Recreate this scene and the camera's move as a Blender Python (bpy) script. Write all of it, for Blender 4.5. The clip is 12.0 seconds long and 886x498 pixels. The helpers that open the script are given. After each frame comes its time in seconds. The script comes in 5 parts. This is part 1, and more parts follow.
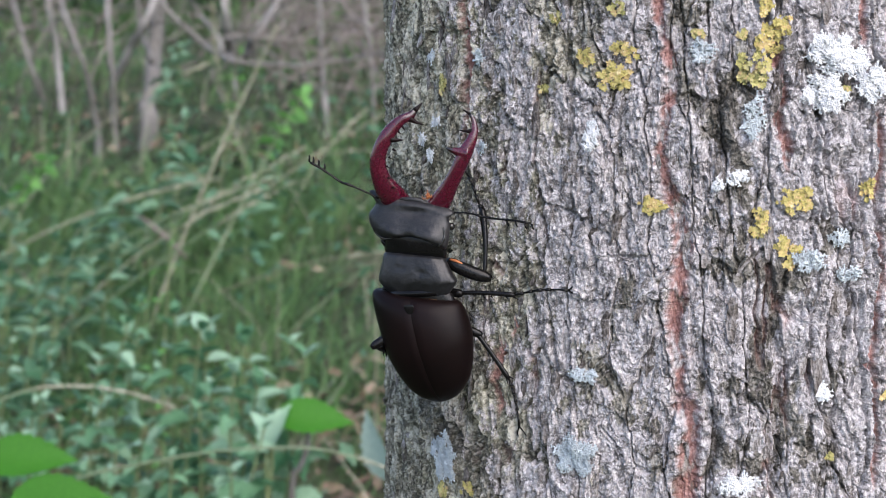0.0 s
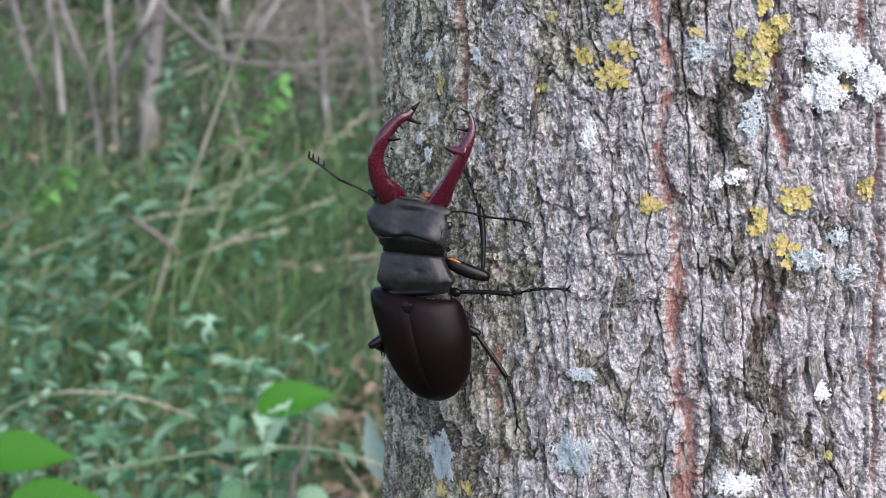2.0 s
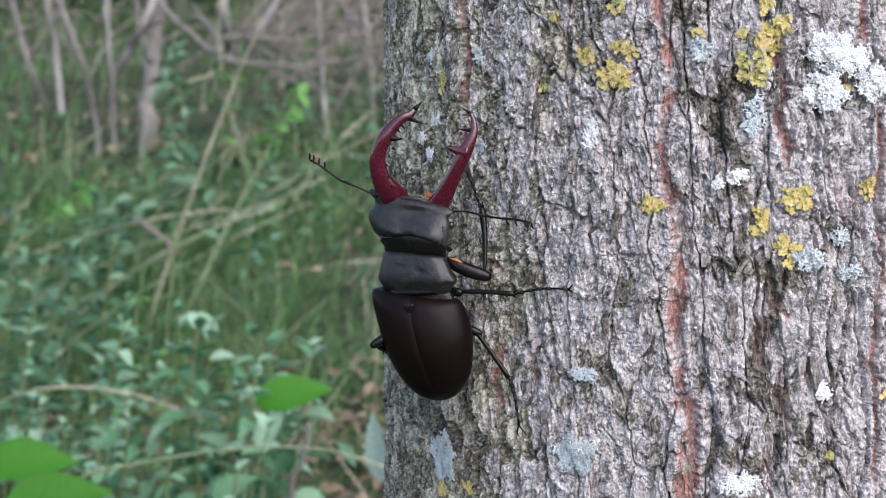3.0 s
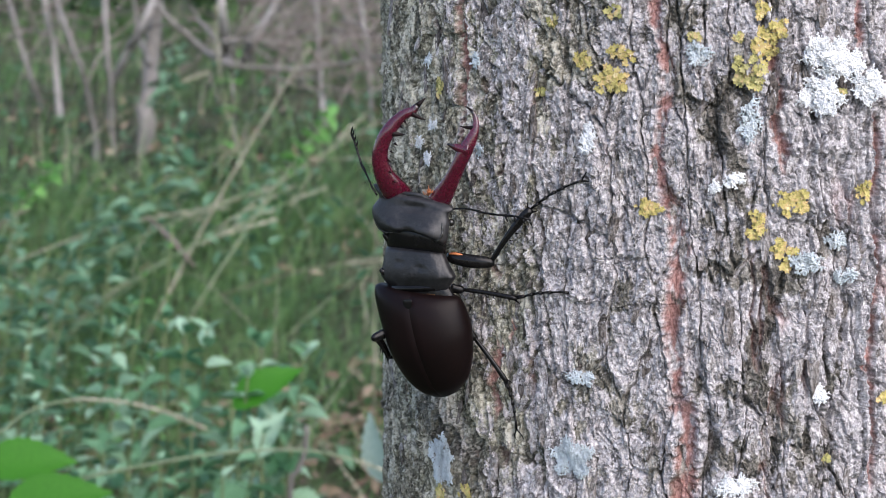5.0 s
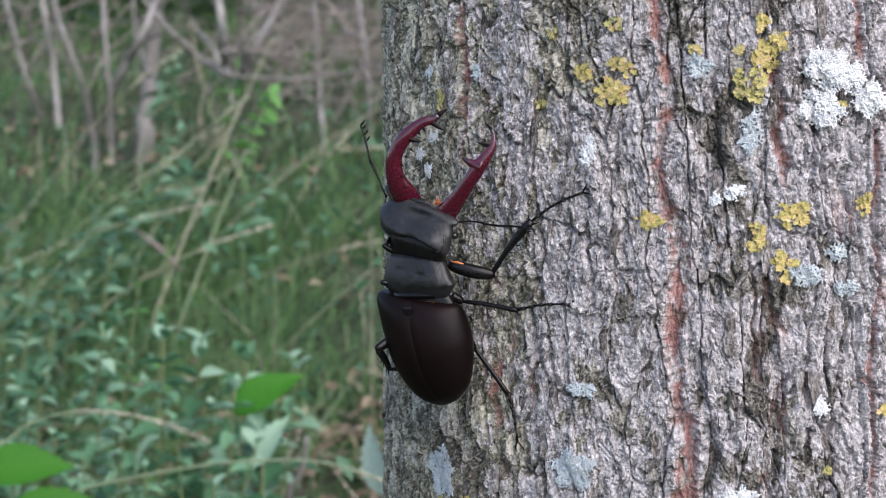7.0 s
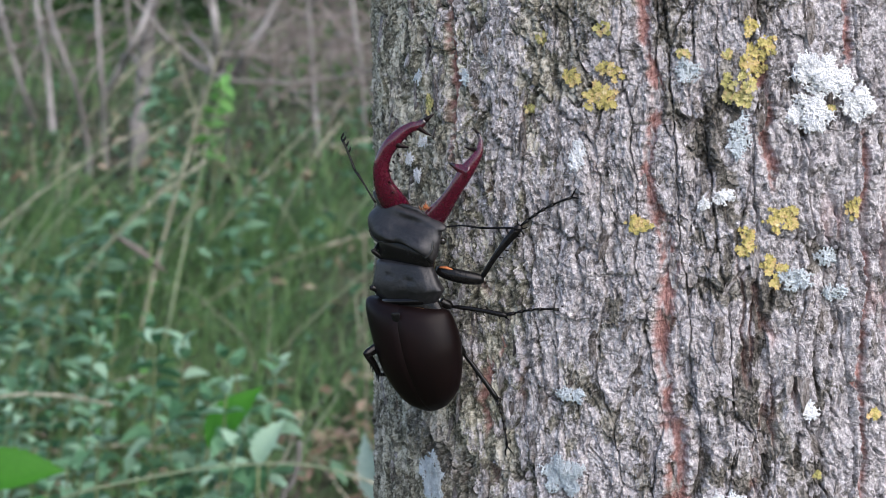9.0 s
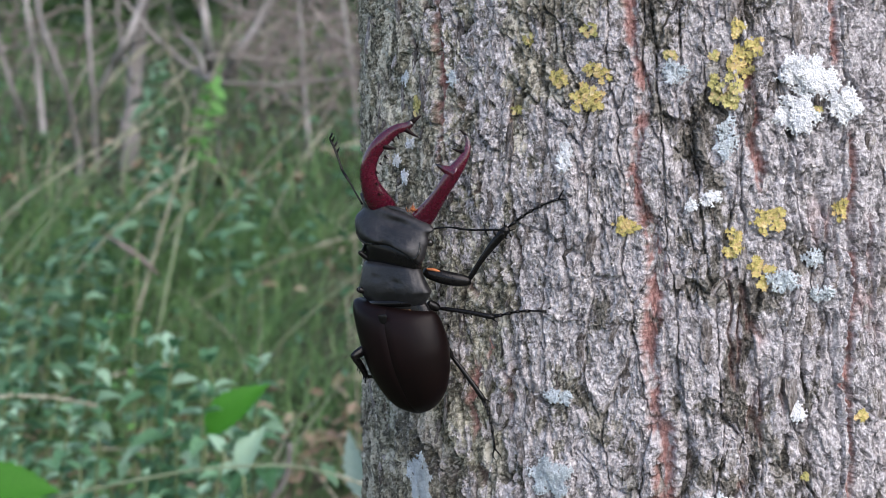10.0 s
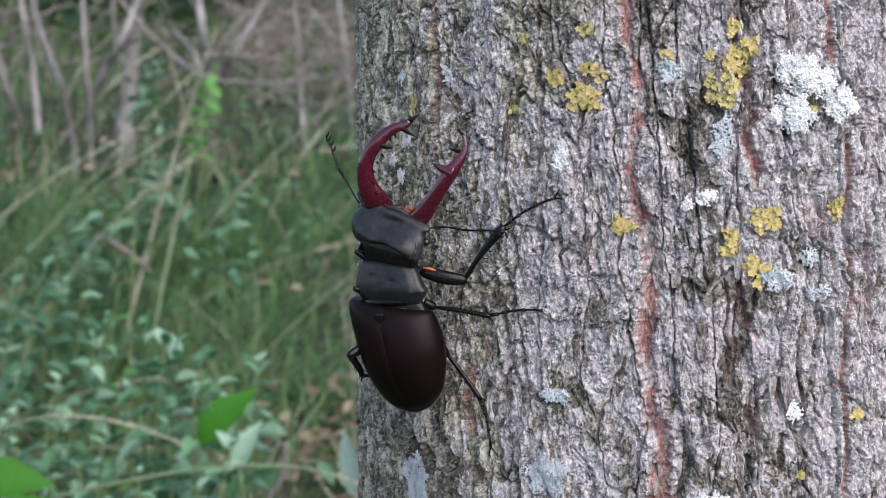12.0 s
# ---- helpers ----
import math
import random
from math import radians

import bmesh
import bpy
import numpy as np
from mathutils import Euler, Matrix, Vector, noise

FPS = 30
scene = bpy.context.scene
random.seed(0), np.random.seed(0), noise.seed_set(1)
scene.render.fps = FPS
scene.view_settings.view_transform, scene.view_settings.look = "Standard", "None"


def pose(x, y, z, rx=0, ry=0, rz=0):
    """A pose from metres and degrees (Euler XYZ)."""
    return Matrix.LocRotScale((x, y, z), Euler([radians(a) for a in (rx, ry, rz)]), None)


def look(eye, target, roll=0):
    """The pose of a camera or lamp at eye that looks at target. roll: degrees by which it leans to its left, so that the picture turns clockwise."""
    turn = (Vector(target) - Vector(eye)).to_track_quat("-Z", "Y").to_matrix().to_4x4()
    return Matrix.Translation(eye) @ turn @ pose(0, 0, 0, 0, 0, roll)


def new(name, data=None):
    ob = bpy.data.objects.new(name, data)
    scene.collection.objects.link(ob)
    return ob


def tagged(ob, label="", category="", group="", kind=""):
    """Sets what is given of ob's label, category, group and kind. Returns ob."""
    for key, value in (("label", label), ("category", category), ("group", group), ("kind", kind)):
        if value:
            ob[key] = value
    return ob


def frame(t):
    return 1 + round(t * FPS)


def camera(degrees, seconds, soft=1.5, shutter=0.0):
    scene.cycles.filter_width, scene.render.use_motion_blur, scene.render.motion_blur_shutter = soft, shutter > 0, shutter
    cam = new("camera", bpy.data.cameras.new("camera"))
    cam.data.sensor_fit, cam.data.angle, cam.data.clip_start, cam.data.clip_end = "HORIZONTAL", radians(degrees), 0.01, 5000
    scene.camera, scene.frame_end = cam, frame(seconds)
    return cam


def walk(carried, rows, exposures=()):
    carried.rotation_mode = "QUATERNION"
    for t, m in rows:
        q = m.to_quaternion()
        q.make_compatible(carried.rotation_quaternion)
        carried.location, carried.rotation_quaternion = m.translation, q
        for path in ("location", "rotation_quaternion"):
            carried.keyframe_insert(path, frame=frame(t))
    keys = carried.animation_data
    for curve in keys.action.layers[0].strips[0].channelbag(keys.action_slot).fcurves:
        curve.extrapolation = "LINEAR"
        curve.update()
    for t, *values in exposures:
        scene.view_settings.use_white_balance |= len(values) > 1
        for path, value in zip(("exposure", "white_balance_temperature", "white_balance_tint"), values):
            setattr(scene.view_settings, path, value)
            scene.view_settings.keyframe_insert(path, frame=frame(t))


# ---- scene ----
# A stag beetle climbing the bark of a leaning trunk at the edge of a grassy wood.
LENS = 38.0                       # degrees across the picture
K = 2 * math.tan(radians(LENS / 2)) / 1568
EYE_HEIGHT = 0.60
VIEW = pose(0, 0, EYE_HEIGHT, -10)   # frame of the first view: x right, y ahead, z up

cam = camera(LENS, 12.0, soft=0.75)
cam.data.dof.use_dof = True
cam.data.dof.focus_distance = 0.270
cam.data.dof.aperture_fstop = 30.0


def held(pan, tilt, roll, x, y, z):
    """Pose of the hand-held camera: degrees and millimetres off the first view."""
    return VIEW @ pose(x / 1000, y / 1000, z / 1000) @ pose(0, 0, 0, 0, 0, -pan) @ pose(0, 0, 0, tilt) @ pose(0, 0, 0, 0, roll) @ pose(0, 0, 0, 90)


walk(cam, [(t, held(*p)) for t, *p in [
    (0.0, 0.0, 0.0, 0.0, 0.0, 0.0, 0.0),
    (0.5, 0.038, 0.042, 0.034, -0.181, -0.064, -0.251),
    (1.0, 0.087, 0.054, -0.013, -0.288, 0.128, -0.312),
    (1.5, 0.07, 0.001, 0.023, 0.029, 0.221, -0.041),
    (2.0, -0.021, 0.001, 0.028, 0.508, 0.153, -0.19),
    (2.5, 0.019, -0.002, 0.038, 0.339, 0.094, -0.132),
    (3.0, 0.039, 0.01, 0.002, -0.119, 0.149, -0.271),
    (5.0, 0.103, 0.137, 0.081, 0.074, -0.505, -0.047),
    (5.5, 0.113, 0.43, 0.086, 0.039, -0.609, 0.19),
    (6.0, 0.164, 0.584, 0.068, -0.21, -0.65, 0.156),
    (6.5, 0.119, 0.528, 0.1, -0.163, -0.655, 0.613),
    (7.0, 0.168, 0.577, 0.078, -0.401, -0.656, 0.374),
    (9.0, 0.377, 0.744, 0.204, 0.892, -0.191, 0.64),
    (9.5, 0.544, 0.818, 0.249, 1.351, -0.003, 0.556),
    (10.0, 0.751, 0.82, 0.266, 1.793, 0.441, 0.645),
    (10.5, 0.908, 0.613, 0.253, 1.338, 0.505, 1.589),
    (11.0, 0.924, 0.629, 0.202, 1.076, 0.454, 1.356),
    (11.5, 0.923, 0.806, 0.188, 1.403, 0.429, 0.504),
    (12.0, 0.937, 0.744, 0.282, 1.705, 0.317, 0.793),
]], exposures=[(0, 1.07, 6680, 16), (5, 1.06, 6680, 16), (6, 0.99, 6680, 16), (9, 0.93, 6680, 16), (12, 0.92, 6680, 16)])

# ---- light ----
world = bpy.data.worlds.new("sky")
scene.world = world
world.use_nodes = True
sky = world.node_tree.nodes.new("ShaderNodeTexSky")
sky.sky_type, sky.sun_disc = "NISHITA", False
sky.sun_elevation, sky.sun_rotation = radians(50), radians(140)
world.node_tree.nodes["Background"].inputs["Strength"].default_value = 0.15
world.node_tree.links.new(sky.outputs[0], world.node_tree.nodes["Background"].inputs["Color"])
sun_data = bpy.data.lights.new("sun", "SUN")
sun_data.energy, sun_data.angle, sun_data.color = 2.0, radians(60), (1.0, 0.96, 0.9)
sun = new("sun", sun_data)
sun.matrix_world = look((0.65, -1.2, 1.2), (0, 0, 0))


# ---- materials ----
def blank(name):
    m = bpy.data.materials.new(name)
    m.use_nodes = True
    n = m.node_tree.nodes
    return m, n, m.node_tree.links, n["Principled BSDF"]


def add(n, kind, **inputs):
    node = n.new(kind)
    for key, value in inputs.items():
        node.inputs[key.replace("_", " ")].default_value = value
    return node


def ramp(n, stops):
    node = n.new("ShaderNodeValToRGB")
    e = node.color_ramp.elements
    while len(e) < len(stops):
        e.new(0.5)
    for item, (at, colour) in zip(e, stops):
        item.position, item.color = at, (*colour, 1)
    return node


def mixer(n, links, factor, a, b, blend="MIX"):
    node = n.new("ShaderNodeMix")
    node.data_type, node.blend_type = "RGBA", blend
    for slot, value in ((0, factor), (6, a), (7, b)):
        if hasattr(value, "is_output"):
            links.new(value, node.inputs[slot])
        elif slot == 0:
            node.inputs[0].default_value = value
        else:
            node.inputs[slot].default_value = (*value, 1)
    return node.outputs[2]


def surface(name, stops, scale=40, fine=6, rough=0.6, spread=0.15, bump=0.3, depth=0.001, stretch=(1, 1, 1), coat=0.0, vary=0.0, through_light=0.0, spec=0.5, island=0.0, dark_ends=False):
    """A two-scale noise material: broad patches and fine grain, with bump and a rough that varies."""
    m, n, links, p = blank(name)
    co = n.new("ShaderNodeTexCoord")
    mp = n.new("ShaderNodeMapping")
    mp.inputs["Scale"].default_value = stretch
    links.new(co.outputs["Object"], mp.inputs["Vector"])
    broad = add(n, "ShaderNodeTexNoise", Scale=scale, Detail=3.0)
    grain = add(n, "ShaderNodeTexNoise", Scale=scale * fine, Detail=4.0)
    for t in (broad, grain):
        links.new(mp.outputs[0], t.inputs["Vector"])
    both = n.new("ShaderNodeMath")
    both.operation = "MULTIPLY_ADD"
    both.inputs[1].default_value = 0.6
    links.new(broad.outputs["Fac"], both.inputs[0])
    half = n.new("ShaderNodeMath")
    half.operation = "MULTIPLY"
    half.inputs[1].default_value = 0.4
    links.new(grain.outputs["Fac"], half.inputs[0])
    links.new(half.outputs[0], both.inputs[2])
    value = both.outputs[0]
    if vary or island:
        info = n.new("ShaderNodeObjectInfo" if vary else "ShaderNodeNewGeometry")
        off = n.new("ShaderNodeMath")
        off.operation = "MULTIPLY_ADD"
        off.inputs[1].default_value = vary or island
        links.new(info.outputs["Random" if vary else "Random Per Island"], off.inputs[0])
        links.new(value, off.inputs[2])
        sub = n.new("ShaderNodeMath")
        sub.operation = "SUBTRACT"
        sub.inputs[1].default_value = (vary or island) / 2
        links.new(off.outputs[0], sub.inputs[0])
        value = sub.outputs[0]
    r = ramp(n, stops)
    links.new(value, r.inputs[0])
    if dark_ends:
        tipped = n.new("ShaderNodeAttribute")
        tipped.attribute_name = "blackened"
        links.new(mixer(n, links, tipped.outputs["Fac"], r.outputs[0], (0.006, 0.003, 0.003)), p.inputs["Base Color"])
    else:
        links.new(r.outputs[0], p.inputs["Base Color"])
    rr = n.new("ShaderNodeMapRange")
    rr.inputs["To Min"].default_value, rr.inputs["To Max"].default_value = max(0.03, rough - spread), min(1, rough + spread)
    links.new(grain.outputs["Fac"], rr.inputs["Value"])
    links.new(rr.outputs[0], p.inputs["Roughness"])
    p.inputs["Specular IOR Level"].default_value = spec
    p.inputs["Coat Weight"].default_value = coat
    p.inputs["Coat Roughness"].default_value = 0.07
    if bump:
        b = n.new("ShaderNodeBump")
        b.inputs["Strength"].default_value, b.inputs["Distance"].default_value = bump, depth
        links.new(both.outputs[0], b.inputs["Height"])
        links.new(b.outputs[0], p.inputs["Normal"])
    if through_light:
        tr = n.new("ShaderNodeBsdfTranslucent")
        links.new(r.outputs[0], tr.inputs["Color"])
        mx = n.new("ShaderNodeMixShader")
        mx.inputs[0].default_value = through_light
        links.new(p.outputs[0], mx.inputs[1])
        links.new(tr.outputs[0], mx.inputs[2])
        links.new(mx.outputs[0], n["Material Output"].inputs["Surface"])
    return m


def bark_material():
    m, n, links, p = blank("bark")
    co = n.new("ShaderNodeTexCoord")
    at = {}
    for key in ("tone", "raw", "algae", "pale"):
        a = n.new("ShaderNodeAttribute")
        a.attribute_name = key
        at[key] = a.outputs["Fac"]

    def noise_of(scale, detail, stretch=(1, 1, 1), rough=0.6):
        mp = n.new("ShaderNodeMapping")
        mp.inputs["Scale"].default_value = stretch
        links.new(co.outputs["Object"], mp.inputs["Vector"])
        t = add(n, "ShaderNodeTexNoise", Scale=scale, Detail=detail, Roughness=rough)
        links.new(mp.outputs[0], t.inputs["Vector"])
        return t.outputs["Fac"]

    fibre = noise_of(1300, 6, (1, 1, 0.8), 0.72)
    crust = noise_of(330, 10, (1, 1, 0.75), 0.80)
    patch = noise_of(55, 4)
    wood = ramp(n, [(0.28, (0.050, 0.046, 0.041)), (0.42, (0.112, 0.102, 0.092)), (0.54, (0.21, 0.192, 0.178)), (0.70, (0.41, 0.38, 0.362))])
    mixv = n.new("ShaderNodeMath")
    mixv.operation = "MULTIPLY_ADD"
    mixv.inputs[1].default_value = 0.45
    links.new(at["tone"], mixv.inputs[0])
    half = n.new("ShaderNodeMath")
    half.operation = "MULTIPLY"
    half.inputs[1].default_value = 0.6
    links.new(fibre, half.inputs[0])
    links.new(half.outputs[0], mixv.inputs[2])
    links.new(mixv.outputs[0], wood.inputs[0])
    # green algae on the damp side
    am = n.new("ShaderNodeMath")
    am.operation = "MULTIPLY"
    links.new(at["algae"], am.inputs[0])
    ar = ramp(n, [(0.26, (0.25, 0.25, 0.25)), (0.52, (1, 1, 1))])
    links.new(patch, ar.inputs[0])
    links.new(ar.outputs[0], am.inputs[1])
    film = ramp(n, [(0.32, (0.075, 0.073, 0.053)), (0.46, (0.30, 0.29, 0.22)), (0.62, (0.66, 0.64, 0.54))])
    links.new(mixv.outputs[0], film.inputs[0])
    base = mixer(n, links, am.outputs[0], wood.outputs[0], film.outputs[0])
    # grey-white crust of lichen on the outer plates, partly painting in the brighter right side
    where = n.new("ShaderNodeMath")
    where.operation = "MULTIPLY_ADD"
    where.inputs[1].default_value = 0.36
    links.new(at["pale"], where.inputs[0])
    links.new(crust, where.inputs[2])
    step = ramp(n, [(0.672, (0, 0, 0)), (0.715, (0.95, 0.95, 0.95))])
    links.new(where.outputs[0], step.inputs[0])
    pale = ramp(n, [(0.34, (0.30, 0.282, 0.292)), (0.50, (0.475, 0.448, 0.456)), (0.65, (0.84, 0.805, 0.818))])
    links.new(fibre, pale.inputs[0])
    c = mixer(n, links, step.outputs[0], base, pale.outputs[0])
    # dark specks of old crust
    specks = ramp(n, [(0.44, (1, 1, 1)), (0.485, (0, 0, 0))])
    dark = noise_of(430, 9, (1, 1, 0.85), 0.8)
    links.new(dark, specks.inputs[0])
    dm = n.new("ShaderNodeMath")
    dm.operation = "MULTIPLY"
    dm.inputs[1].default_value = 0.67
    links.new(specks.outputs[0], dm.inputs[0])
    c = mixer(n, links, dm.outputs[0], c, (0.035, 0.032, 0.031))
    # reddish inner bark where the outer plates have split
    rr = ramp(n, [(0.35, (0.23, 0.095, 0.08)), (0.65, (0.55, 0.31, 0.275))])
    links.new(fibre, rr.inputs[0])
    c = mixer(n, links, at["raw"], c, rr.outputs[0])
    links.new(c, p.inputs["Base Color"])
    p.inputs["Roughness"].default_value = 0.88
    p.inputs["Specular IOR Level"].default_value = 0.25
    b = n.new("ShaderNodeBump")
    b.inputs["Strength"].default_value, b.inputs["Distance"].default_value = 0.8, 0.0008
    links.new(crust, b.inputs["Height"])
    b2 = n.new("ShaderNodeBump")
    b2.inputs["Strength"].default_value, b2.inputs["Distance"].default_value = 0.8, 0.0004
    links.new(fibre, b2.inputs["Height"])
    links.new(b.outputs[0], b2.inputs["Normal"])
    links.new(b2.outputs[0], p.inputs["Normal"])
    return m


M_BARK = bark_material()
M_FLAKE = surface("bark_flake_skin", [(0.34, (0.05, 0.042, 0.037)), (0.46, (0.16, 0.14, 0.128)), (0.58, (0.32, 0.295, 0.285)), (0.68, (0.5, 0.48, 0.475))], 0.7, 5, 0.9, 0.05, 0.5, 0.3, vary=0.22, spec=0.2)
M_ELYTRA = surface("elytron_chitin", [(0.35, (0.0024, 0.0018, 0.0018)), (0.65, (0.0068, 0.0026, 0.0024))], 50, 46, 0.44, 0.12, 0.45, 0.00012, spec=0.12, coat=0.02)
M_CHITIN = surface("matt_black_chitin", [(0.36, (0.003, 0.003, 0.0035)), (0.50, (0.011, 0.0108, 0.012)), (0.66, (0.030, 0.0287, 0.030))], 110, 9, 0.46, 0.16, 0.8, 0.0004, spec=0.5)
M_LEG = surface("black_leg_chitin", [(0.3, (0.003, 0.003, 0.003)), (0.7, (0.009, 0.008, 0.008))], 200, 8, 0.24, 0.08, 0.25, 0.0002, spec=0.22)
M_JAW = surface("red_mandible_chitin", [(0.30, (0.028, 0.0010, 0.007)), (0.70, (0.080, 0.0018, 0.014))], 45, 30, 0.27, 0.05, 0.05, 0.0001, coat=0.6, spec=0.5, dark_ends=True)
M_TIP = surface("dark_mandible_tip", [(0.3, (0.004, 0.002, 0.002)), (0.7, (0.010, 0.004, 0.004))], 200, 8, 0.42, 0.06, 0.05, 0.0001, spec=0.16)
M_ORANGE = surface("orange_bristles", [(0.3, (0.28, 0.08, 0.025)), (0.7, (0.52, 0.18, 0.06))], 600, 4, 0.6, 0.1, 0.4, 0.0003)
M_RUST = surface("ochre_hairs", [(0.3, (0.07, 0.03, 0.012)), (0.7, (0.17, 0.08, 0.03))], 600, 4, 0.6, 0.1, 0.4, 0.0003)
M_EYE = surface("beetle_eye", [(0.3, (0.01, 0.01, 0.01)), (0.7, (0.02, 0.018, 0.015))], 900, 4, 0.12, 0.03, 0.1, 0.0001)
M_YELLOW = surface("yellow_lichen", [(0.30, (0.24, 0.22, 0.09)), (0.42, (0.46, 0.39, 0.13)), (0.55, (0.56, 0.48, 0.19)), (0.65, (0.58, 0.40, 0.19)), (0.74, (0.68, 0.60, 0.33))], 420, 6, 0.85, 0.08, 0.6, 0.0004, spec=0.2, island=0.30)
M_OCHRE = surface("greenish_yellow_lichen", [(0.32, (0.21, 0.21, 0.08)), (0.48, (0.46, 0.42, 0.16)), (0.60, (0.56, 0.51, 0.24)), (0.72, (0.58, 0.42, 0.22))], 420, 6, 0.85, 0.08, 0.5, 0.0004, spec=0.2, island=0.34)
M_GREYL = surface("blue_grey_lichen", [(0.3, (0.34, 0.39, 0.42)), (0.5, (0.55, 0.61, 0.645)), (0.7, (0.70, 0.76, 0.79))], 300, 6, 0.9, 0.06, 0.5, 0.0004, spec=0.2)
M_WHITEL = surface("white_grey_lichen", [(0.3, (0.58, 0.60, 0.62)), (0.5, (0.78, 0.80, 0.82)), (0.7, (0.90, 0.91, 0.92))], 300, 6, 0.9, 0.06, 0.5, 0.0004, spec=0.2)
M_GROUND = surface("mossy_woodland_soil", [(0.35, (0.018, 0.02, 0.012)), (0.5, (0.035, 0.05, 0.024)), (0.65, (0.10, 0.085, 0.062))], 5, 14, 0.95, 0.04, 0.8, 0.02, spec=0.2)
M_GRASS = surface("fresh_grass", [(0.2, (0.028, 0.085, 0.020)), (0.5, (0.105, 0.23, 0.066)), (0.8, (0.26, 0.41, 0.16))], 6, 5, 0.45, 0.1, 0, through_light=0.35, island=0.42)
M_STRAW = surface("dry_straw", [(0.3, (0.16, 0.155, 0.10)), (0.5, (0.275, 0.27, 0.19)), (0.7, (0.41, 0.40, 0.30))], 30, 6, 0.7, 0.1, 0.2, 0.0005, vary=0.25)
M_CULM = surface("green_culm", [(0.3, (0.12, 0.175, 0.09)), (0.5, (0.195, 0.25, 0.14)), (0.7, (0.30, 0.34, 0.215))], 20, 6, 0.6, 0.1, 0.2, 0.0005, vary=0.25)
M_HERB = surface("grey_green_leaf", [(0.25, (0.06, 0.18, 0.08)), (0.5, (0.20, 0.41, 0.22)), (0.75, (0.42, 0.62, 0.44))], 30, 8, 0.5, 0.1, 0.5, 0.001, vary=0.6, through_light=0.35, spec=0.4)
M_BLUE = surface("dull_blue_green_leaf", [(0.3, (0.055, 0.15, 0.075)), (0.5, (0.115, 0.25, 0.135)), (0.7, (0.22, 0.38, 0.24))], 30, 8, 0.5, 0.1, 0.5, 0.001, vary=0.45, through_light=0.3)
M_BRIGHT = surface("bright_green_leaf", [(0.3, (0.032, 0.16, 0.010)), (0.5, (0.046, 0.215, 0.014)), (0.7, (0.075, 0.27, 0.024))], 40, 6, 0.5, 0.1, 0.4, 0.001, vary=0.1, through_light=0.3, spec=0.28)
M_LIME = surface("young_lime_leaf", [(0.3, (0.10, 0.27, 0.06)), (0.5, (0.15, 0.38, 0.09)), (0.7, (0.25, 0.50, 0.15))], 40, 6, 0.5, 0.1, 0.4, 0.001, vary=0.25, through_light=0.4)
M_PALE = surface("pale_leaf_underside", [(0.3, (0.22, 0.32, 0.25)), (0.5, (0.32, 0.43, 0.35)), (0.7, (0.42, 0.53, 0.45))], 30, 8, 0.6, 0.1, 0.5, 0.001, through_light=0.3)
M_STEM = surface("herb_stem", [(0.3, (0.09, 0.13, 0.05)), (0.7, (0.2, 0.24, 0.11))], 50, 6, 0.6, 0.1, 0.2, 0.0005)
M_SHRUB = surface("grey_shrub_bark", [(0.3, (0.10, 0.095, 0.085)), (0.5, (0.21, 0.195, 0.18)), (0.7, (0.38, 0.36, 0.34))], 25, 6, 0.85, 0.1, 0.7, 0.003, (1, 1, 0.3), vary=0.2)
M_TWIG = surface("dry_twig", [(0.3, (0.075, 0.060, 0.052)), (0.5, (0.17, 0.142, 0.125)), (0.7, (0.32, 0.28, 0.255))], 15, 6, 0.85, 0.1, 0.4, 0.001, vary=0.3)
M_DEAD = surface("fallen_dry_leaf", [(0.25, (0.09, 0.055, 0.038)), (0.5, (0.22, 0.145, 0.10)), (0.75, (0.42, 0.33, 0.25))], 8, 8, 0.8, 0.1, 0.5, 0.002, island=0.4)
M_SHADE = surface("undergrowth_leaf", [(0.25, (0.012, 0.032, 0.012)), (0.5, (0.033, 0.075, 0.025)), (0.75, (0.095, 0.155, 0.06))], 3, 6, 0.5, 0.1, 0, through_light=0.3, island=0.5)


# ---- shape helpers ----
def spot(px, py, d):
    """A point of the first view's frame, d metres ahead."""
    return Vector(((px - 784) * K * d, d, (441 - py) * K * d))


def mesh_of(bm, name, material, smooth=True):
    me = bpy.data.meshes.new(name)
    bm.to_mesh(me)
    bm.free()
    me.materials.append(material)
    if smooth:
        me.shade_smooth()
    return me


def part(name, bm, material, parent, label="", smooth=True):
    ob = new(name, mesh_of(bm, name, material, smooth))
    ob.parent = parent
    return tagged(ob, label)


def thing(name, m, label, category, group=""):
    ob = new(name)
    ob.empty_display_size = 0.01
    ob.matrix_basis = m
    return tagged(ob, label, category, group)


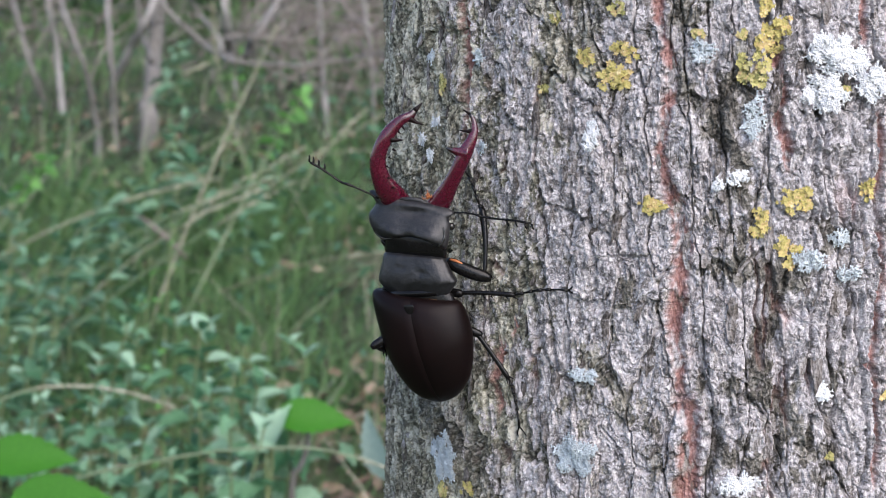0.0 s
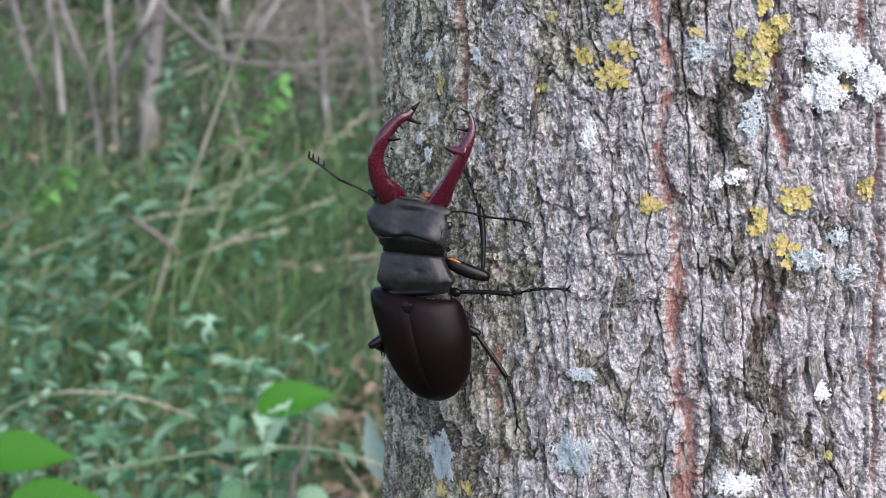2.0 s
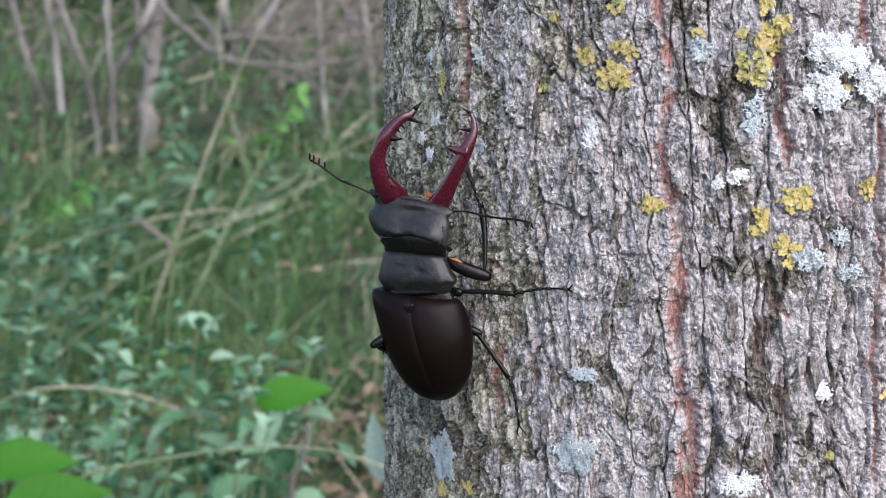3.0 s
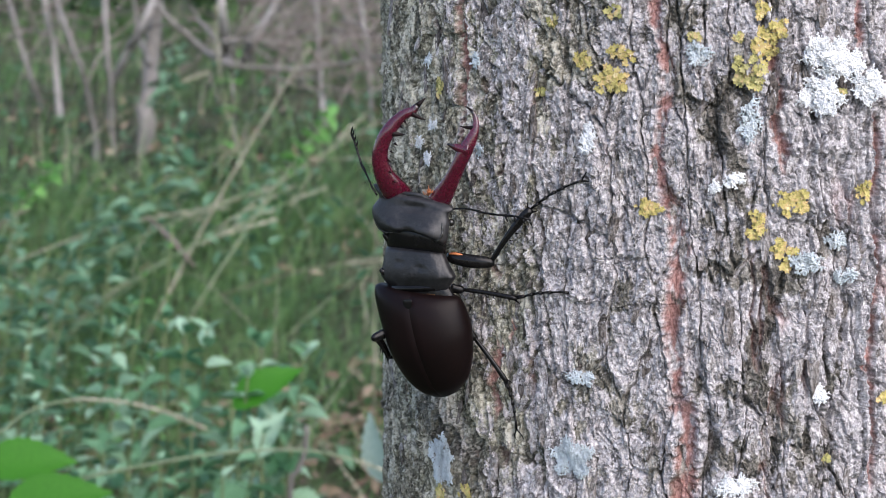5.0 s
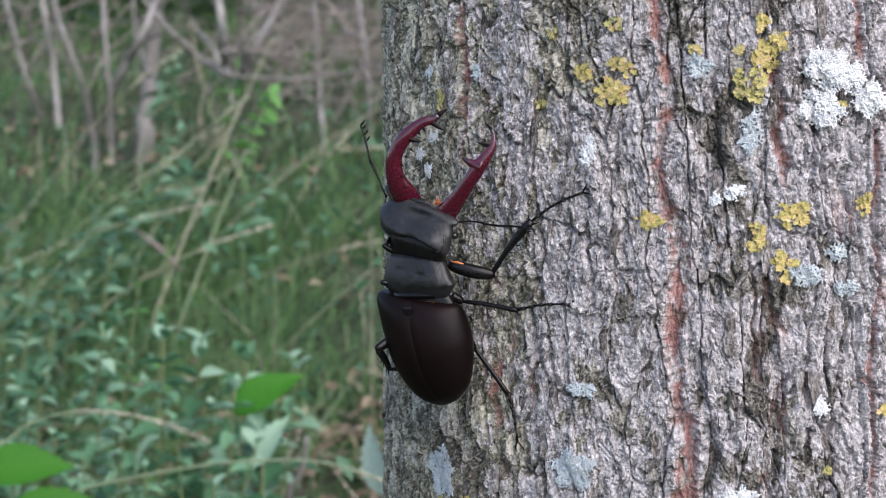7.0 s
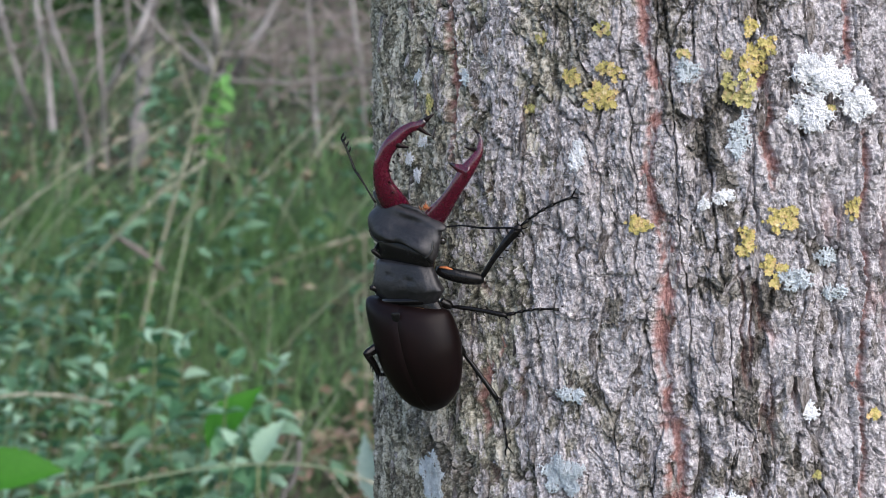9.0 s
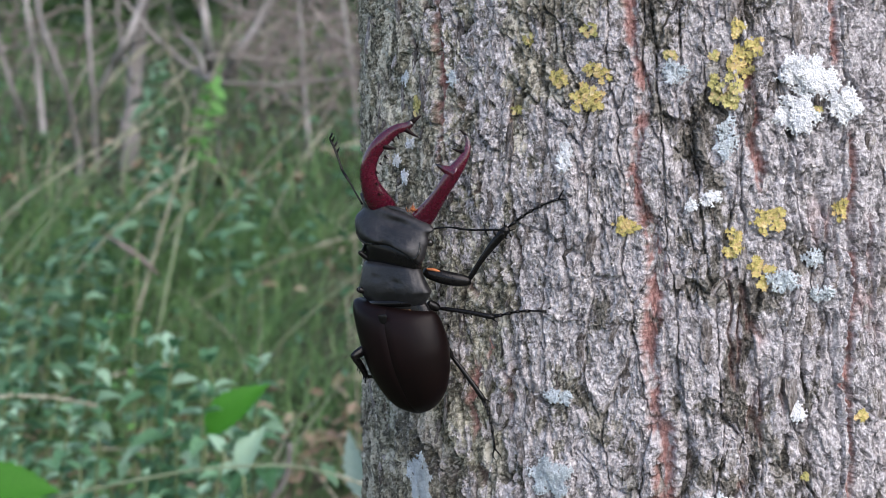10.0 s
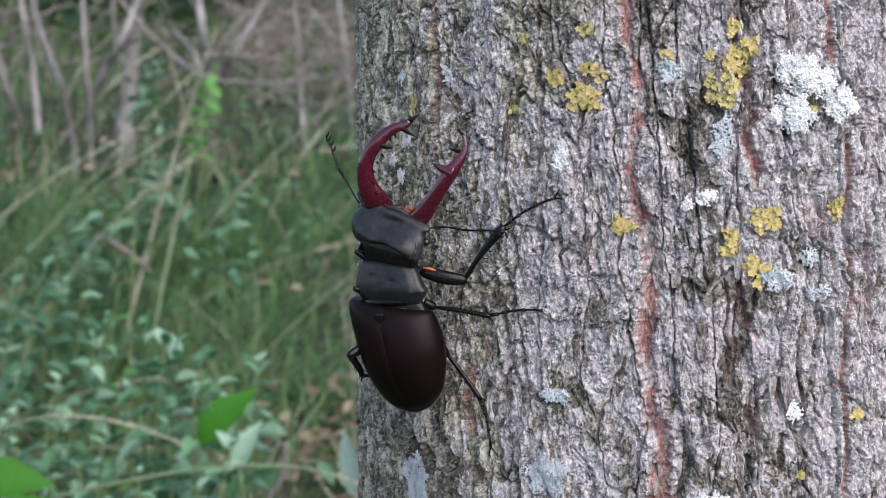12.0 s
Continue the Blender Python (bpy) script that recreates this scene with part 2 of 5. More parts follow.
def tube(bm, points, radii, sides=10, flat=1.0, flat_axis=(0, 1, 0), caps=True):
    """A tapered tube through points; flat squeezes it along flat_axis."""
    points = [Vector(p) for p in points]
    ax = Vector(flat_axis).normalized()
    rings = []
    for i, p in enumerate(points):
        d = (points[min(i + 1, len(points) - 1)] - points[max(i - 1, 0)]).normalized()
        a = (ax - d * ax.dot(d))
        a = a.normalized() if a.length > 1e-4 else d.orthogonal().normalized()
        b = d.cross(a)
        ring = []
        for s in range(sides):
            q = 2 * math.pi * s / sides
            ring.append(bm.verts.new(p + a * (math.cos(q) * radii[i] * flat) + b * (math.sin(q) * radii[i])))
        rings.append(ring)
    for r0, r1 in zip(rings, rings[1:]):
        for s in range(sides):
            bm.faces.new((r0[s], r0[(s + 1) % sides], r1[(s + 1) % sides], r1[s]))
    if caps:
        for r, flip in ((rings[0], True), (rings[-1], False)):
            bm.faces.new(r[::-1] if flip else r)
    return rings


def spline(points, n):
    """n points on a smooth line through the given tuples of numbers."""
    p = np.array(points, float)
    t = np.linspace(0, len(p) - 1, n)
    out = []
    for v in t:
        i = min(int(v), len(p) - 2)
        f = v - i
        a, b, c, d = p[max(i - 1, 0)], p[i], p[i + 1], p[min(i + 2, len(p) - 1)]
        out.append(0.5 * (2 * b + (c - a) * f + (2 * a - 5 * b + 4 * c - d) * f * f + (3 * b - a - 3 * c + d) * f ** 3))
    return np.array(out)


def skin(bm, rings, closed=True, cap=True):
    vs = [[bm.verts.new(v) for v in r] for r in rings]
    n = len(vs[0])
    for a, b in zip(vs, vs[1:]):
        for i in range(n if closed else n - 1):
            bm.faces.new((a[i], a[(i + 1) % n], b[(i + 1) % n], b[i]))
    if cap:
        bm.faces.new(vs[0][::-1])
        bm.faces.new(vs[-1])
    bmesh.ops.recalc_face_normals(bm, faces=bm.faces)


# ---- noise on grids ----
def rnd(i, j, seed):
    n = (i.astype(np.int64) * 374761393 + j.astype(np.int64) * 668265263 + seed * 362437) & 0x7FFFFFFF
    n = ((n ^ (n >> 13)) * 1274126177) & 0x7FFFFFFF
    n = ((n ^ (n >> 15)) * 461845907) & 0x7FFFFFFF
    return ((n ^ (n >> 16)) & 0xFFFFF) / 0xFFFFF


def smooth_noise(x, y, seed):
    i, j = np.floor(x), np.floor(y)
    f, g = x - i, y - j
    f, g = f * f * (3 - 2 * f), g * g * (3 - 2 * g)
    a, b, c, d = rnd(i, j, seed), rnd(i + 1, j, seed), rnd(i, j + 1, seed), rnd(i + 1, j + 1, seed)
    return (a + (b - a) * f) * (1 - g) + (c + (d - c) * f) * g - 0.5


def layered(x, y, seed, octaves=4):
    total, size = 0, 1.0
    for o in range(octaves):
        total = total + smooth_noise(x, y, seed + 17 * o) * size
        x, y, size = x * 2.03 + 3.1, y * 2.03 + 1.7, size * 0.5
    return total


def cells(x, y, seed):
    """Cell pattern: gap to the border, a number per cell, and place in the cell."""
    i, j = np.floor(x), np.floor(y)
    f1, f2 = np.full(x.shape, 9.0), np.full(x.shape, 9.0)
    who, up = np.zeros(x.shape), np.zeros(x.shape)
    for di in (-1, 0, 1):
        for dj in (-1, 0, 1):
            cx = i + di + 0.15 + 0.7 * rnd(i + di, j + dj, seed)
            cy = j + dj + 0.15 + 0.7 * rnd(i + di, j + dj, seed + 5)
            d = np.hypot(x - cx, y - cy)
            near = d < f1
            f2 = np.where(near, f1, np.minimum(f2, d))
            who = np.where(near, rnd(i + di, j + dj, seed + 9), who)
            up = np.where(near, y - cy, up)
            f1 = np.where(near, d, f1)
    return f2 - f1, who, up


def ease(a, b, x):
    t = np.clip((x - a) / (b - a), 0, 1)
    return t * t * (3 - 2 * t)


# ---- the trunk ----
R = 0.08                                   # mean radius of the trunk
AX, AY = 0.06644, 0.33                     # its axis in the first view's frame
LEAN = pose(AX, AY, -0.0141, 8)                # frame of the trunk: z along its axis, -y towards the viewer
LEAN_BACK = LEAN.inverted()


def on_trunk(px, py):
    """Angle and height on the trunk's cylinder that lie on a line of sight of the first view."""
    o = LEAN_BACK @ Vector((0, 0, 0))
    d = (LEAN_BACK.to_3x3() @ spot(px, py, 1.0)).normalized()
    a, b, c = d.x ** 2 + d.y ** 2, 2 * (o.x * d.x + o.y * d.y), o.x ** 2 + o.y ** 2 - R * R
    disc = max(b * b - 4 * a * c, 0)
    p = o + d * ((-b - math.sqrt(disc)) / (2 * a))
    return math.atan2(p.x, -p.y), p.z


# splits in the outer bark that show the red inner bark: lines of (across, down), half-width in mm, depth in mm
SPLITS = [
    ([(1160, -60), (1172, 60), (1186, 150), (1176, 220), (1172, 290), (1186, 345)], 1.3, 1.6),
    ([(1186, 330), (1208, 390), (1200, 470), (1196, 560), (1200, 640), (1206, 705)], 1.9, 2.0),
    ([(1216, 700), (1222, 770), (1216, 840), (1214, 950)], 2.4, 2.2),
    ([(820, -60), (822, 20), (832, 100), (830, 175), (826, 262)], 1.25, 1.0),
    ([(1382, 60), (1386, 140), (1380, 200), (1384, 250), (1392, 300)], 1.25, 2.6),
    ([(1528, -40), (1534, 30), (1528, 80)], 0.8, 1.5),
    ([(1556, 200), (1560, 300), (1552, 360), (1556, 470), (1545, 590), (1548, 700), (1540, 860)], 0.7, 1.8),
    ([(886, 600), (884, 650), (878, 690), (884, 735)], 1.0, 1.4),
    ([(908, 560), (902, 600)], 0.5, 1.0),
]
# deep dark clefts between plates
CLEFTS = [
    ([(1000, 60), (1008, 120), (1018, 170), (1012, 250)], 0.55, 3.4),
    ([(985, -40), (978, 60), (968, 150), (955, 200)], 0.5, 2.2),
    ([(1268, 90), (1266, 180), (1280, 260), (1262, 300)], 0.8, 2.6),
    ([(1236, 590), (1240, 660), (1262, 760), (1252, 860)], 0.8, 3.2),
    ([(1390, 470), (1372, 560), (1378, 650), (1370, 770), (1376, 900)], 0.6, 2.2),
    ([(1440, 700), (1436, 760), (1428, 800)], 0.6, 2.6),
    ([(965, 560), (952, 620), (935, 660)], 0.5, 2.2),
    ([(845, 735), (848, 790), (842, 860)], 0.8, 2.6),
    ([(1420, 20), (1436, 130), (1452, 210), (1440, 300)], 0.7, 2.2),
    ([(1050, 300), (1040, 380), (1052, 470), (1048, 540)], 0.5, 1.8),
    ([(1110, 160), (1098, 260), (1112, 330), (1100, 470)], 0.5, 1.6),
    ([(1500, 560), (1494, 640), (1500, 720)], 0.5, 1.8),
    ([(740, 60), (746, 200), (738, 330)], 0.6, 2.0),
    ([(905, 190), (895, 250), (905, 330)], 0.5, 1.6),
]


def on_line(u, z, line, wide):
    """How near points lie to a line drawn on the bark, 1 on it, falling to 0."""
    pts = [on_trunk(*p) for p in line]
    zs = np.array([p[1] for p in pts]) * 1000
    us = np.array([p[0] for p in pts]) * R * 1000
    order = np.argsort(zs)
    zs, us = zs[order], us[order]
    out = np.zeros(u.shape)
    near = (z > zs[0] - 3) & (z < zs[-1] + 3) & (u > us.min() - 6) & (u < us.max() + 6)
    if not near.any():
        return out
    u, z = u[near], z[near]
    grid = np.arange(zs[0] - 4, zs[-1] + 4, 0.1)
    one = np.full(grid.shape, us[0])
    mid = np.interp(z, grid, np.interp(grid, zs, us) + 1.3 * layered(grid / 5, one, 71, 3) + 0.7 * layered(grid / 0.9, one, 72, 3))
    w = np.interp(z, grid, np.maximum(0.2, wide * (0.75 + 0.9 * (layered(grid / 6, one, 93, 2) + 0.35) + 0.5 * layered(grid / 1.1, one, 94, 2))))
    end = ease(zs[0] - 1.5, zs[0] + 2.5, z) * (1 - ease(zs[-1] - 2.5, zs[-1] + 1.5, z))
    out[near] = np.exp(-((u - mid) / w) ** 4) * end
    return out


def terraced(f, step, sharp):
    """Noise cut into steps, like layers of flakes: the stepped value and each layer's number."""
    level = f / step
    low = np.floor(level)
    return step * (low + ease(0.0, sharp, level - low)), low


def seams(n, wide):
    """Narrow winding cracks where a noise crosses its middle: 1 in the crack, falling to 0."""
    return np.exp(-(n / wide) ** 2)


def bark(u, z):
    """Relief of the bark in mm and its traits; u across and z along in mm."""
    wu = u + 0.06 * z + 3.0 * layered(u / 13, z / 30, 3, 3) + 0.8 * layered(u / 2.2, z / 3.2, 8, 4)
    wz = z + 4 * layered(u / 5, z / 10, 4, 4) + 0.9 * layered(u / 1.6, z / 1.8, 6, 2)
    e1, r1, _ = cells(wu / 8.0, wz / 27, 21)
    e2, r2, up2 = cells(wu / 3.4, wz / 7.5, 31)
    ridge = layered(wu / 6, wz / 40, 51, 3)
    long_crack = seams(layered(wu / 7.5, wz / 40, 53, 4), 0.045) * ease(-0.3, 0.1, layered(u / 20, z / 24, 57, 2))
    short_crack = seams(layered(wu / 3.4, wz / 9, 55, 4), 0.04) * ease(-0.15, 0.2, layered(u / 9, z / 12, 59, 2))
    h = 1.2 * ease(0.0, 0.065, e1) + 0.8 * (r1 - 0.5) + 1.0 * ridge
    h = h + 0.4 * ease(0.0, 0.05, e2) + 0.5 * (r2 - 0.5) - 0.25 * up2
    coarse, layer = terraced(1.2 * layered(wu / 3.0, wz / 5.0, 61, 5), 0.30, 0.2)
    fine, scale = terraced(0.6 * layered(wu / 1.0 + 3 * r2, wz / 1.3, 64, 4), 0.15, 0.3)
    grit = layered(u / 0.42, z / 0.48, 67, 3)
    h = h + 0.95 * coarse + 1.0 * fine + 0.28 * grit - 1.5 * long_crack - 0.8 * short_crack + 0.75
    raw = np.zeros(u.shape)
    for line, wide, deep in SPLITS:
        on = on_line(u, z, line, 0.8 * wide)
        h = h * (1 - 0.5 * on) + on * (0.5 - 0.45 * deep + 0.7 * layered(wu / 0.7, wz / 3, 83, 4))
        raw = np.maximum(raw, 0.9 * on * ease(-0.42, 0.08, layered(wu / 1.2, wz / 3, 87, 4) + 0.3 * layered(u / 6, z / 9, 88, 2)))
    for line, wide, deep in CLEFTS:
        h = h - 0.6 * deep * on_line(u, z, line, wide)
    raw = np.maximum(raw, 0.4 * long_crack * ease(0.0, 0.3, layered(wu / 4, wz / 16, 99, 2)))
    flake = rnd(layer + 40, np.floor(9 * r2), 7)
    chip = rnd(scale + 60, np.floor(9 * r2), 8)
    tone = np.clip(0.42 + 0.34 * (r2 - 0.5) + 0.40 * (flake - 0.5) + 0.40 * (chip - 0.5) + 0.35 * grit, 0, 1)
    return np.maximum(h - 2.1, -2.6), raw, tone, r1


# broad patches on the plates: (across, down, wide, high), paler crust or bare dark bark
PATCHES = [
    (1150, 120, 90, 260, 0.5), (1125, 600, 60, 110, 0.4), (1158, 652, 44, 44, 0.6), (1262, 630, 54, 76, 0.6), (1480, 560, 100, 170, 0.5), (1500, 720, 100, 130, 0.5), (1330, 770, 90, 90, 0.5),
    (1300, 850, 90, 60, 0.5), (960, 700, 60, 60, 0.35), (1440, 280, 70, 90, 0.45), (930, 60, 50, 90, 0.35), (1020, 210, 40, 70, 0.45), (1090, 400, 60, 110, 0.35), (1320, 620, 60, 80, 0.4), (1065, 740, 50, 90, 0.35), (1130, 300, 50, 110, 0.3),
    (1285, 200, 44, 120, -0.5), (1245, 430, 44, 150, -0.45), (1370, 500, 44, 160, -0.5), (1045, 600, 60, 100, -0.3), (985, 90, 34, 130, -0.45), (1390, 730, 44, 120, -0.5), (1240, 690, 24, 60, -0.7), (880, 330, 70, 170, -0.15),
    (1470, 420, 60, 60, -0.45), (1420, 640, 40, 90, -0.35), (980, 440, 70, 120, 0.15), (1200, 800, 30, 130, -0.4), (1330, 330, 50, 70, -0.35), (940, 600, 90, 160, 0.25),
]


def crust_patches(u, z):
    """How much paler or barer the bark is than usual, patch by patch."""
    out = np.zeros(u.shape)
    ragged = 0.9 * layered(u / 3.5, z / 4.5, 33, 4)
    unit = K * 265
    for px, py, wide, high, amount in PATCHES:
        a, h = on_trunk(px, py)
        away = np.hypot((u - a * R * 1000) / (wide * unit / 2), (z - h * 1000) / (high * unit / 2))
        out += amount * ease(1.3, 0.6, away + ragged)
    return out


def build_trunk():
    def steps(parts):
        out = [parts[0][0]]
        for a, b, s in parts:
            out += list(np.linspace(a, b, max(2, int(round((b - a) / s)) + 1))[1:])
        return np.array(out)

    th = steps([(-180, -100, 2.0), (-100, 24, 0.15), (24, 180, 2.0)])[:-1]
    zz = steps([(-0.68, -0.062, 0.006), (-0.062, 0.088, 0.00021), (0.088, 2.4, 0.006)])
    th = np.radians(th)
    A, Z = np.meshgrid(th, zz)
    U = A * R * 1000
    h, raw, tone, plate = bark(U, Z * 1000)
    flare = 0.05 * np.exp(-(Z + 0.66) / 0.10)
    rad = (R + h / 1000 + flare) * (1 - 0.02 * Z)
    co = np.stack([rad * np.sin(A), -rad * np.cos(A), Z], -1).reshape(-1, 3)
    m, n = len(zz), len(th)
    i, j = np.meshgrid(np.arange(m - 1), np.arange(n), indexing="ij")
    k = (j + 1) % n
    quads = np.stack([i * n + j, i * n + k, (i + 1) * n + k, (i + 1) * n + j], -1).reshape(-1, 4)
    me = bpy.data.meshes.new("bark")
    me.vertices.add(len(co))
    me.vertices.foreach_set("co", co.astype(np.float32).ravel())
    me.loops.add(quads.size)
    me.loops.foreach_set("vertex_index", quads.astype(np.int32).ravel())
    me.polygons.add(len(quads))
    me.polygons.foreach_set("loop_start", np.arange(0, quads.size, 4, dtype=np.int32))
    me.update(calc_edges=True)
    me.shade_flat()
    deg = np.degrees(A)
    algae = ease(-12, -52, deg) * 0.80 + 0.20
    # crust thickens to the right, which also paints the stronger light there into the colour
    pale = (0.55 + 0.45 * ease(-64, -34, deg)) * ease(-84, -58, deg) * np.clip(ease(-72, -36, deg) * 0.30 + 0.20 + 0.18 * ease(-36, -5, deg) + 0.46 * ease(-10, 12, deg) + 0.6 * layered(U / 26, Z * 1000 / 40, 5, 3) + (0.55 + 0.6 * ease(-35, -5, deg)) * layered(U / 5, Z * 1000 / 7, 15, 4) + 0.25 * (plate - 0.5) + 0.14 * h + crust_patches(U, Z * 1000), 0, 1.2)
    for key, value in (("tone", tone), ("raw", raw), ("algae", algae), ("pale", pale)):
        me.attributes.new(key, "FLOAT", "POINT").data.foreach_set("value", value.astype(np.float32).ravel())
    me.materials.append(M_BARK)
    tree = thing("tree", VIEW @ LEAN, "rough fissured grey tree trunk with red splits and lichen", "tree")
    trunk = new("trunk", me)
    trunk.parent = tree
    tagged(trunk, "deeply fissured grey bark with reddish splits")
    return tree


tree = build_trunk()


def bark_spots(px, py, dx, dz, lift=0.0):
    """Points and outward normals on the bark (trunk frame), off one sight line by dx, dz metres along the surface."""
    a, z = on_trunk(px, py)
    a, z = a + np.asarray(dx) / R, z + np.asarray(dz)
    h = bark(a * R * 1000, z * 1000)[0]
    rad = (R + h / 1000) * (1 - 0.02 * z) + lift
    return [(Vector((math.sin(t) * q, -math.cos(t) * q, v)), Vector((math.sin(t), -math.cos(t), 0))) for t, q, v in zip(a, rad, z)]


# ---- loose flakes of outer bark ----
def flake_mesh(seed):
    """A thin curved chip with a ragged outline, about 1 by 2.4 units, proud at its lower end."""
    rng = random.Random(seed)
    bm = bmesh.new()
    n = 11
    rim, low = [], []
    for i in range(n):
        q = 2 * math.pi * i / n
        r = 1 + rng.uniform(-0.28, 0.28)
        x, z = 0.5 * math.cos(q) * r, 1.2 * math.sin(q) * r
        y = 0.35 * x * x - 0.07 * (0.9 - z) + rng.uniform(-0.03, 0.03)
        rim.append(bm.verts.new((x, y, z)))
        low.append(bm.verts.new((x * 0.94, y + 0.30, z * 0.96)))
    mid = bm.verts.new((rng.uniform(-0.1, 0.1), -0.12 + rng.uniform(-0.05, 0.05), rng.uniform(-0.3, 0.3)))
    for i in range(n):
        j = (i + 1) % n
        bm.faces.new((mid, rim[i], rim[j]))
        bm.faces.new((rim[i], low[i], low[j], rim[j]))
    bmesh.ops.recalc_face_normals(bm, faces=bm.faces)
    return mesh_of(bm, "bark_flake", M_FLAKE, False)


def add_flakes():
    rng = random.Random(77)
    kinds = [flake_mesh(300 + i) for i in range(14)]
    spread = [(rng.uniform(-1.35, 0.33), rng.uniform(-0.056, 0.084)) for _ in range(290)]
    a0, z0 = on_trunk(1000, 441)
    spots = bark_spots(1000, 441, [(a - a0) * R for a, _ in spread], [z - z0 for _, z in spread])
    for p, out in spots:
        ob = new("bark_flake", rng.choice(kinds))
        ob.parent = tree
        s = rng.uniform(0.0009, 0.0024)
        turn = Matrix.Rotation(math.atan2(out.x, -out.y), 4, "Z") @ pose(0, 0, 0, rng.gauss(0, 5), rng.gauss(3, 10), rng.gauss(0, 9))
        ob.matrix_basis = Matrix.Translation(p + out * 0.00005) @ turn @ Matrix.Diagonal((s, s * rng.uniform(0.7, 1.1), s * rng.uniform(0.8, 2.0), 1))


add_flakes()


# ---- the stag beetle ----
DEEP = 0.270                       # distance of its body from the first view
S = K * DEEP                       # one unit of its drawing, about 0.12 mm
CX, CY = 740, 560                  # its middle in the first view
YAW = pose(0, 0, 0, 0, 0, -20)     # the body leans round the trunk


def at(px, py, deep=0.0):
    """A point in the beetle's frame; deep in units towards the trunk."""
    f = 1 + deep * S / DEEP
    return Vector(((px - CX) * S * f, deep * S, (CY - py) * S * f))


def dome(stations, lean, foot, n=16, under=0.35, power=2.0, sculpt=None):
    """Rings of a body section. stations: (along, half-width, rise); foot: its lower end as a point, lean in degrees."""
    turn = pose(0, 0, 0, 0, lean) @ YAW
    rings = []
    for s, w, h in spline(stations, 22):
        w, h = max(w, 0.4), max(h, 0.4)
        ring = []
        for i in range(2 * n):
            q = 2 * math.pi * i / (2 * n)
            c, t = math.cos(q), math.sin(q)
            x = w * math.copysign(abs(c) ** (2 / power), c)
            y = -h * t if t > 0 else -h * under * t
            if sculpt and t > 0:
                y *= sculpt(s, x / w)
            ring.append(foot + turn @ Vector((x * S, y * S, s * S)))
        rings.append(ring)
    return rings


def shell(stations, deep, n=30, power=2.8, steps=34, under=8, sculpt=None):
    """A shield across the body. stations, front to rear: (down, across, half-width, slope, bend, rise); sculpt adds height by (down, place across)."""
    rings = []
    for cy, cx, w, slope, bend, rise in spline(stations, steps):
        w, rise = max(w, 1), max(rise, 1)
        ring = []
        for i in range(n + 1):
            u = -math.cos(math.pi * i / n)
            x, y = cx + u * w, cy + slope * u * w + bend * u * u
            up = rise * max(0.0, 1 - abs(u) ** power) ** (1 / power)
            if sculpt:
                up += sculpt(y, u) * (1 - u ** 6)
            ring.append(at(x, y, deep - 0.36 * (x - CX) - up))
        for i in range(1, n):
            u = math.cos(math.pi * i / n)
            x, y = cx + u * w, cy + slope * u * w + bend * u * u
            ring.append(at(x, y, deep - 0.36 * (x - CX) + under * (1 - u * u)))
        rings.append(ring)
    return rings


def laid_on(rings, px, py, proud=0.5):
    """The point of a shield's upper face that lies on a line of sight of the drawing, a little proud of it."""
    best = min((v for r in rings for v in r[:len(r) // 2 + 1]), key=lambda v: 0.02 * v.y / S + (CX + v.x / (S * (1 + v.y / DEEP)) - px) ** 2 + (CY - v.z / (S * (1 + v.y / DEEP)) - py) ** 2)
    return at(px, py, best.y / S - proud)


def bump_at(v, mid, wide):
    return math.exp(-((v - mid) / wide) ** 2)


def half_shell(stations, lean, foot, side, n=12):
    """One wing case: from the seam along the back to the side edge, and back underneath."""
    turn = pose(0, 0, 0, 0, lean) @ YAW
    rings = []
    for s, w, h in spline(stations, 30):
        w, h = max(w, 0.5), max(h, 0.5)
        skew = -0.34 * float(ease(90, 185, s))      # the front edge runs square to the thorax
        ring = [foot + turn @ Vector((side * x * S, (y - h) * S, (s + skew * side * x) * S)) for x, y in ((0.0, 1.4), (0.0, 0.25), (0.3, 0.02))]
        for i in range(1, n + 1):
            q = math.pi / 2 - i / n * (math.pi / 2 + 0.30)
            x = 0.02 + w * math.cos(q) ** 0.92 if math.cos(q) > 0 else 0.02
            y = -h * math.sin(q)
            ring.append(foot + turn @ Vector((side * x * S, y * S, (s + skew * side * x) * S)))
        for i in range(5):
            f = 1 - (i + 0.5) / 5
            ring.append(foot + turn @ Vector((side * (0.5 + w * f * 0.96) * S, (h * 0.30) * S, (s + skew * side * w * f) * S)))
        rings.append(ring)
    return rings


def seg_frame(a, b):
    """Frame at a with x towards b."""
    d = (b - a)
    q = d.to_track_quat("X", "Y")
    return Matrix.Translation(a) @ q.to_matrix().to_4x4()


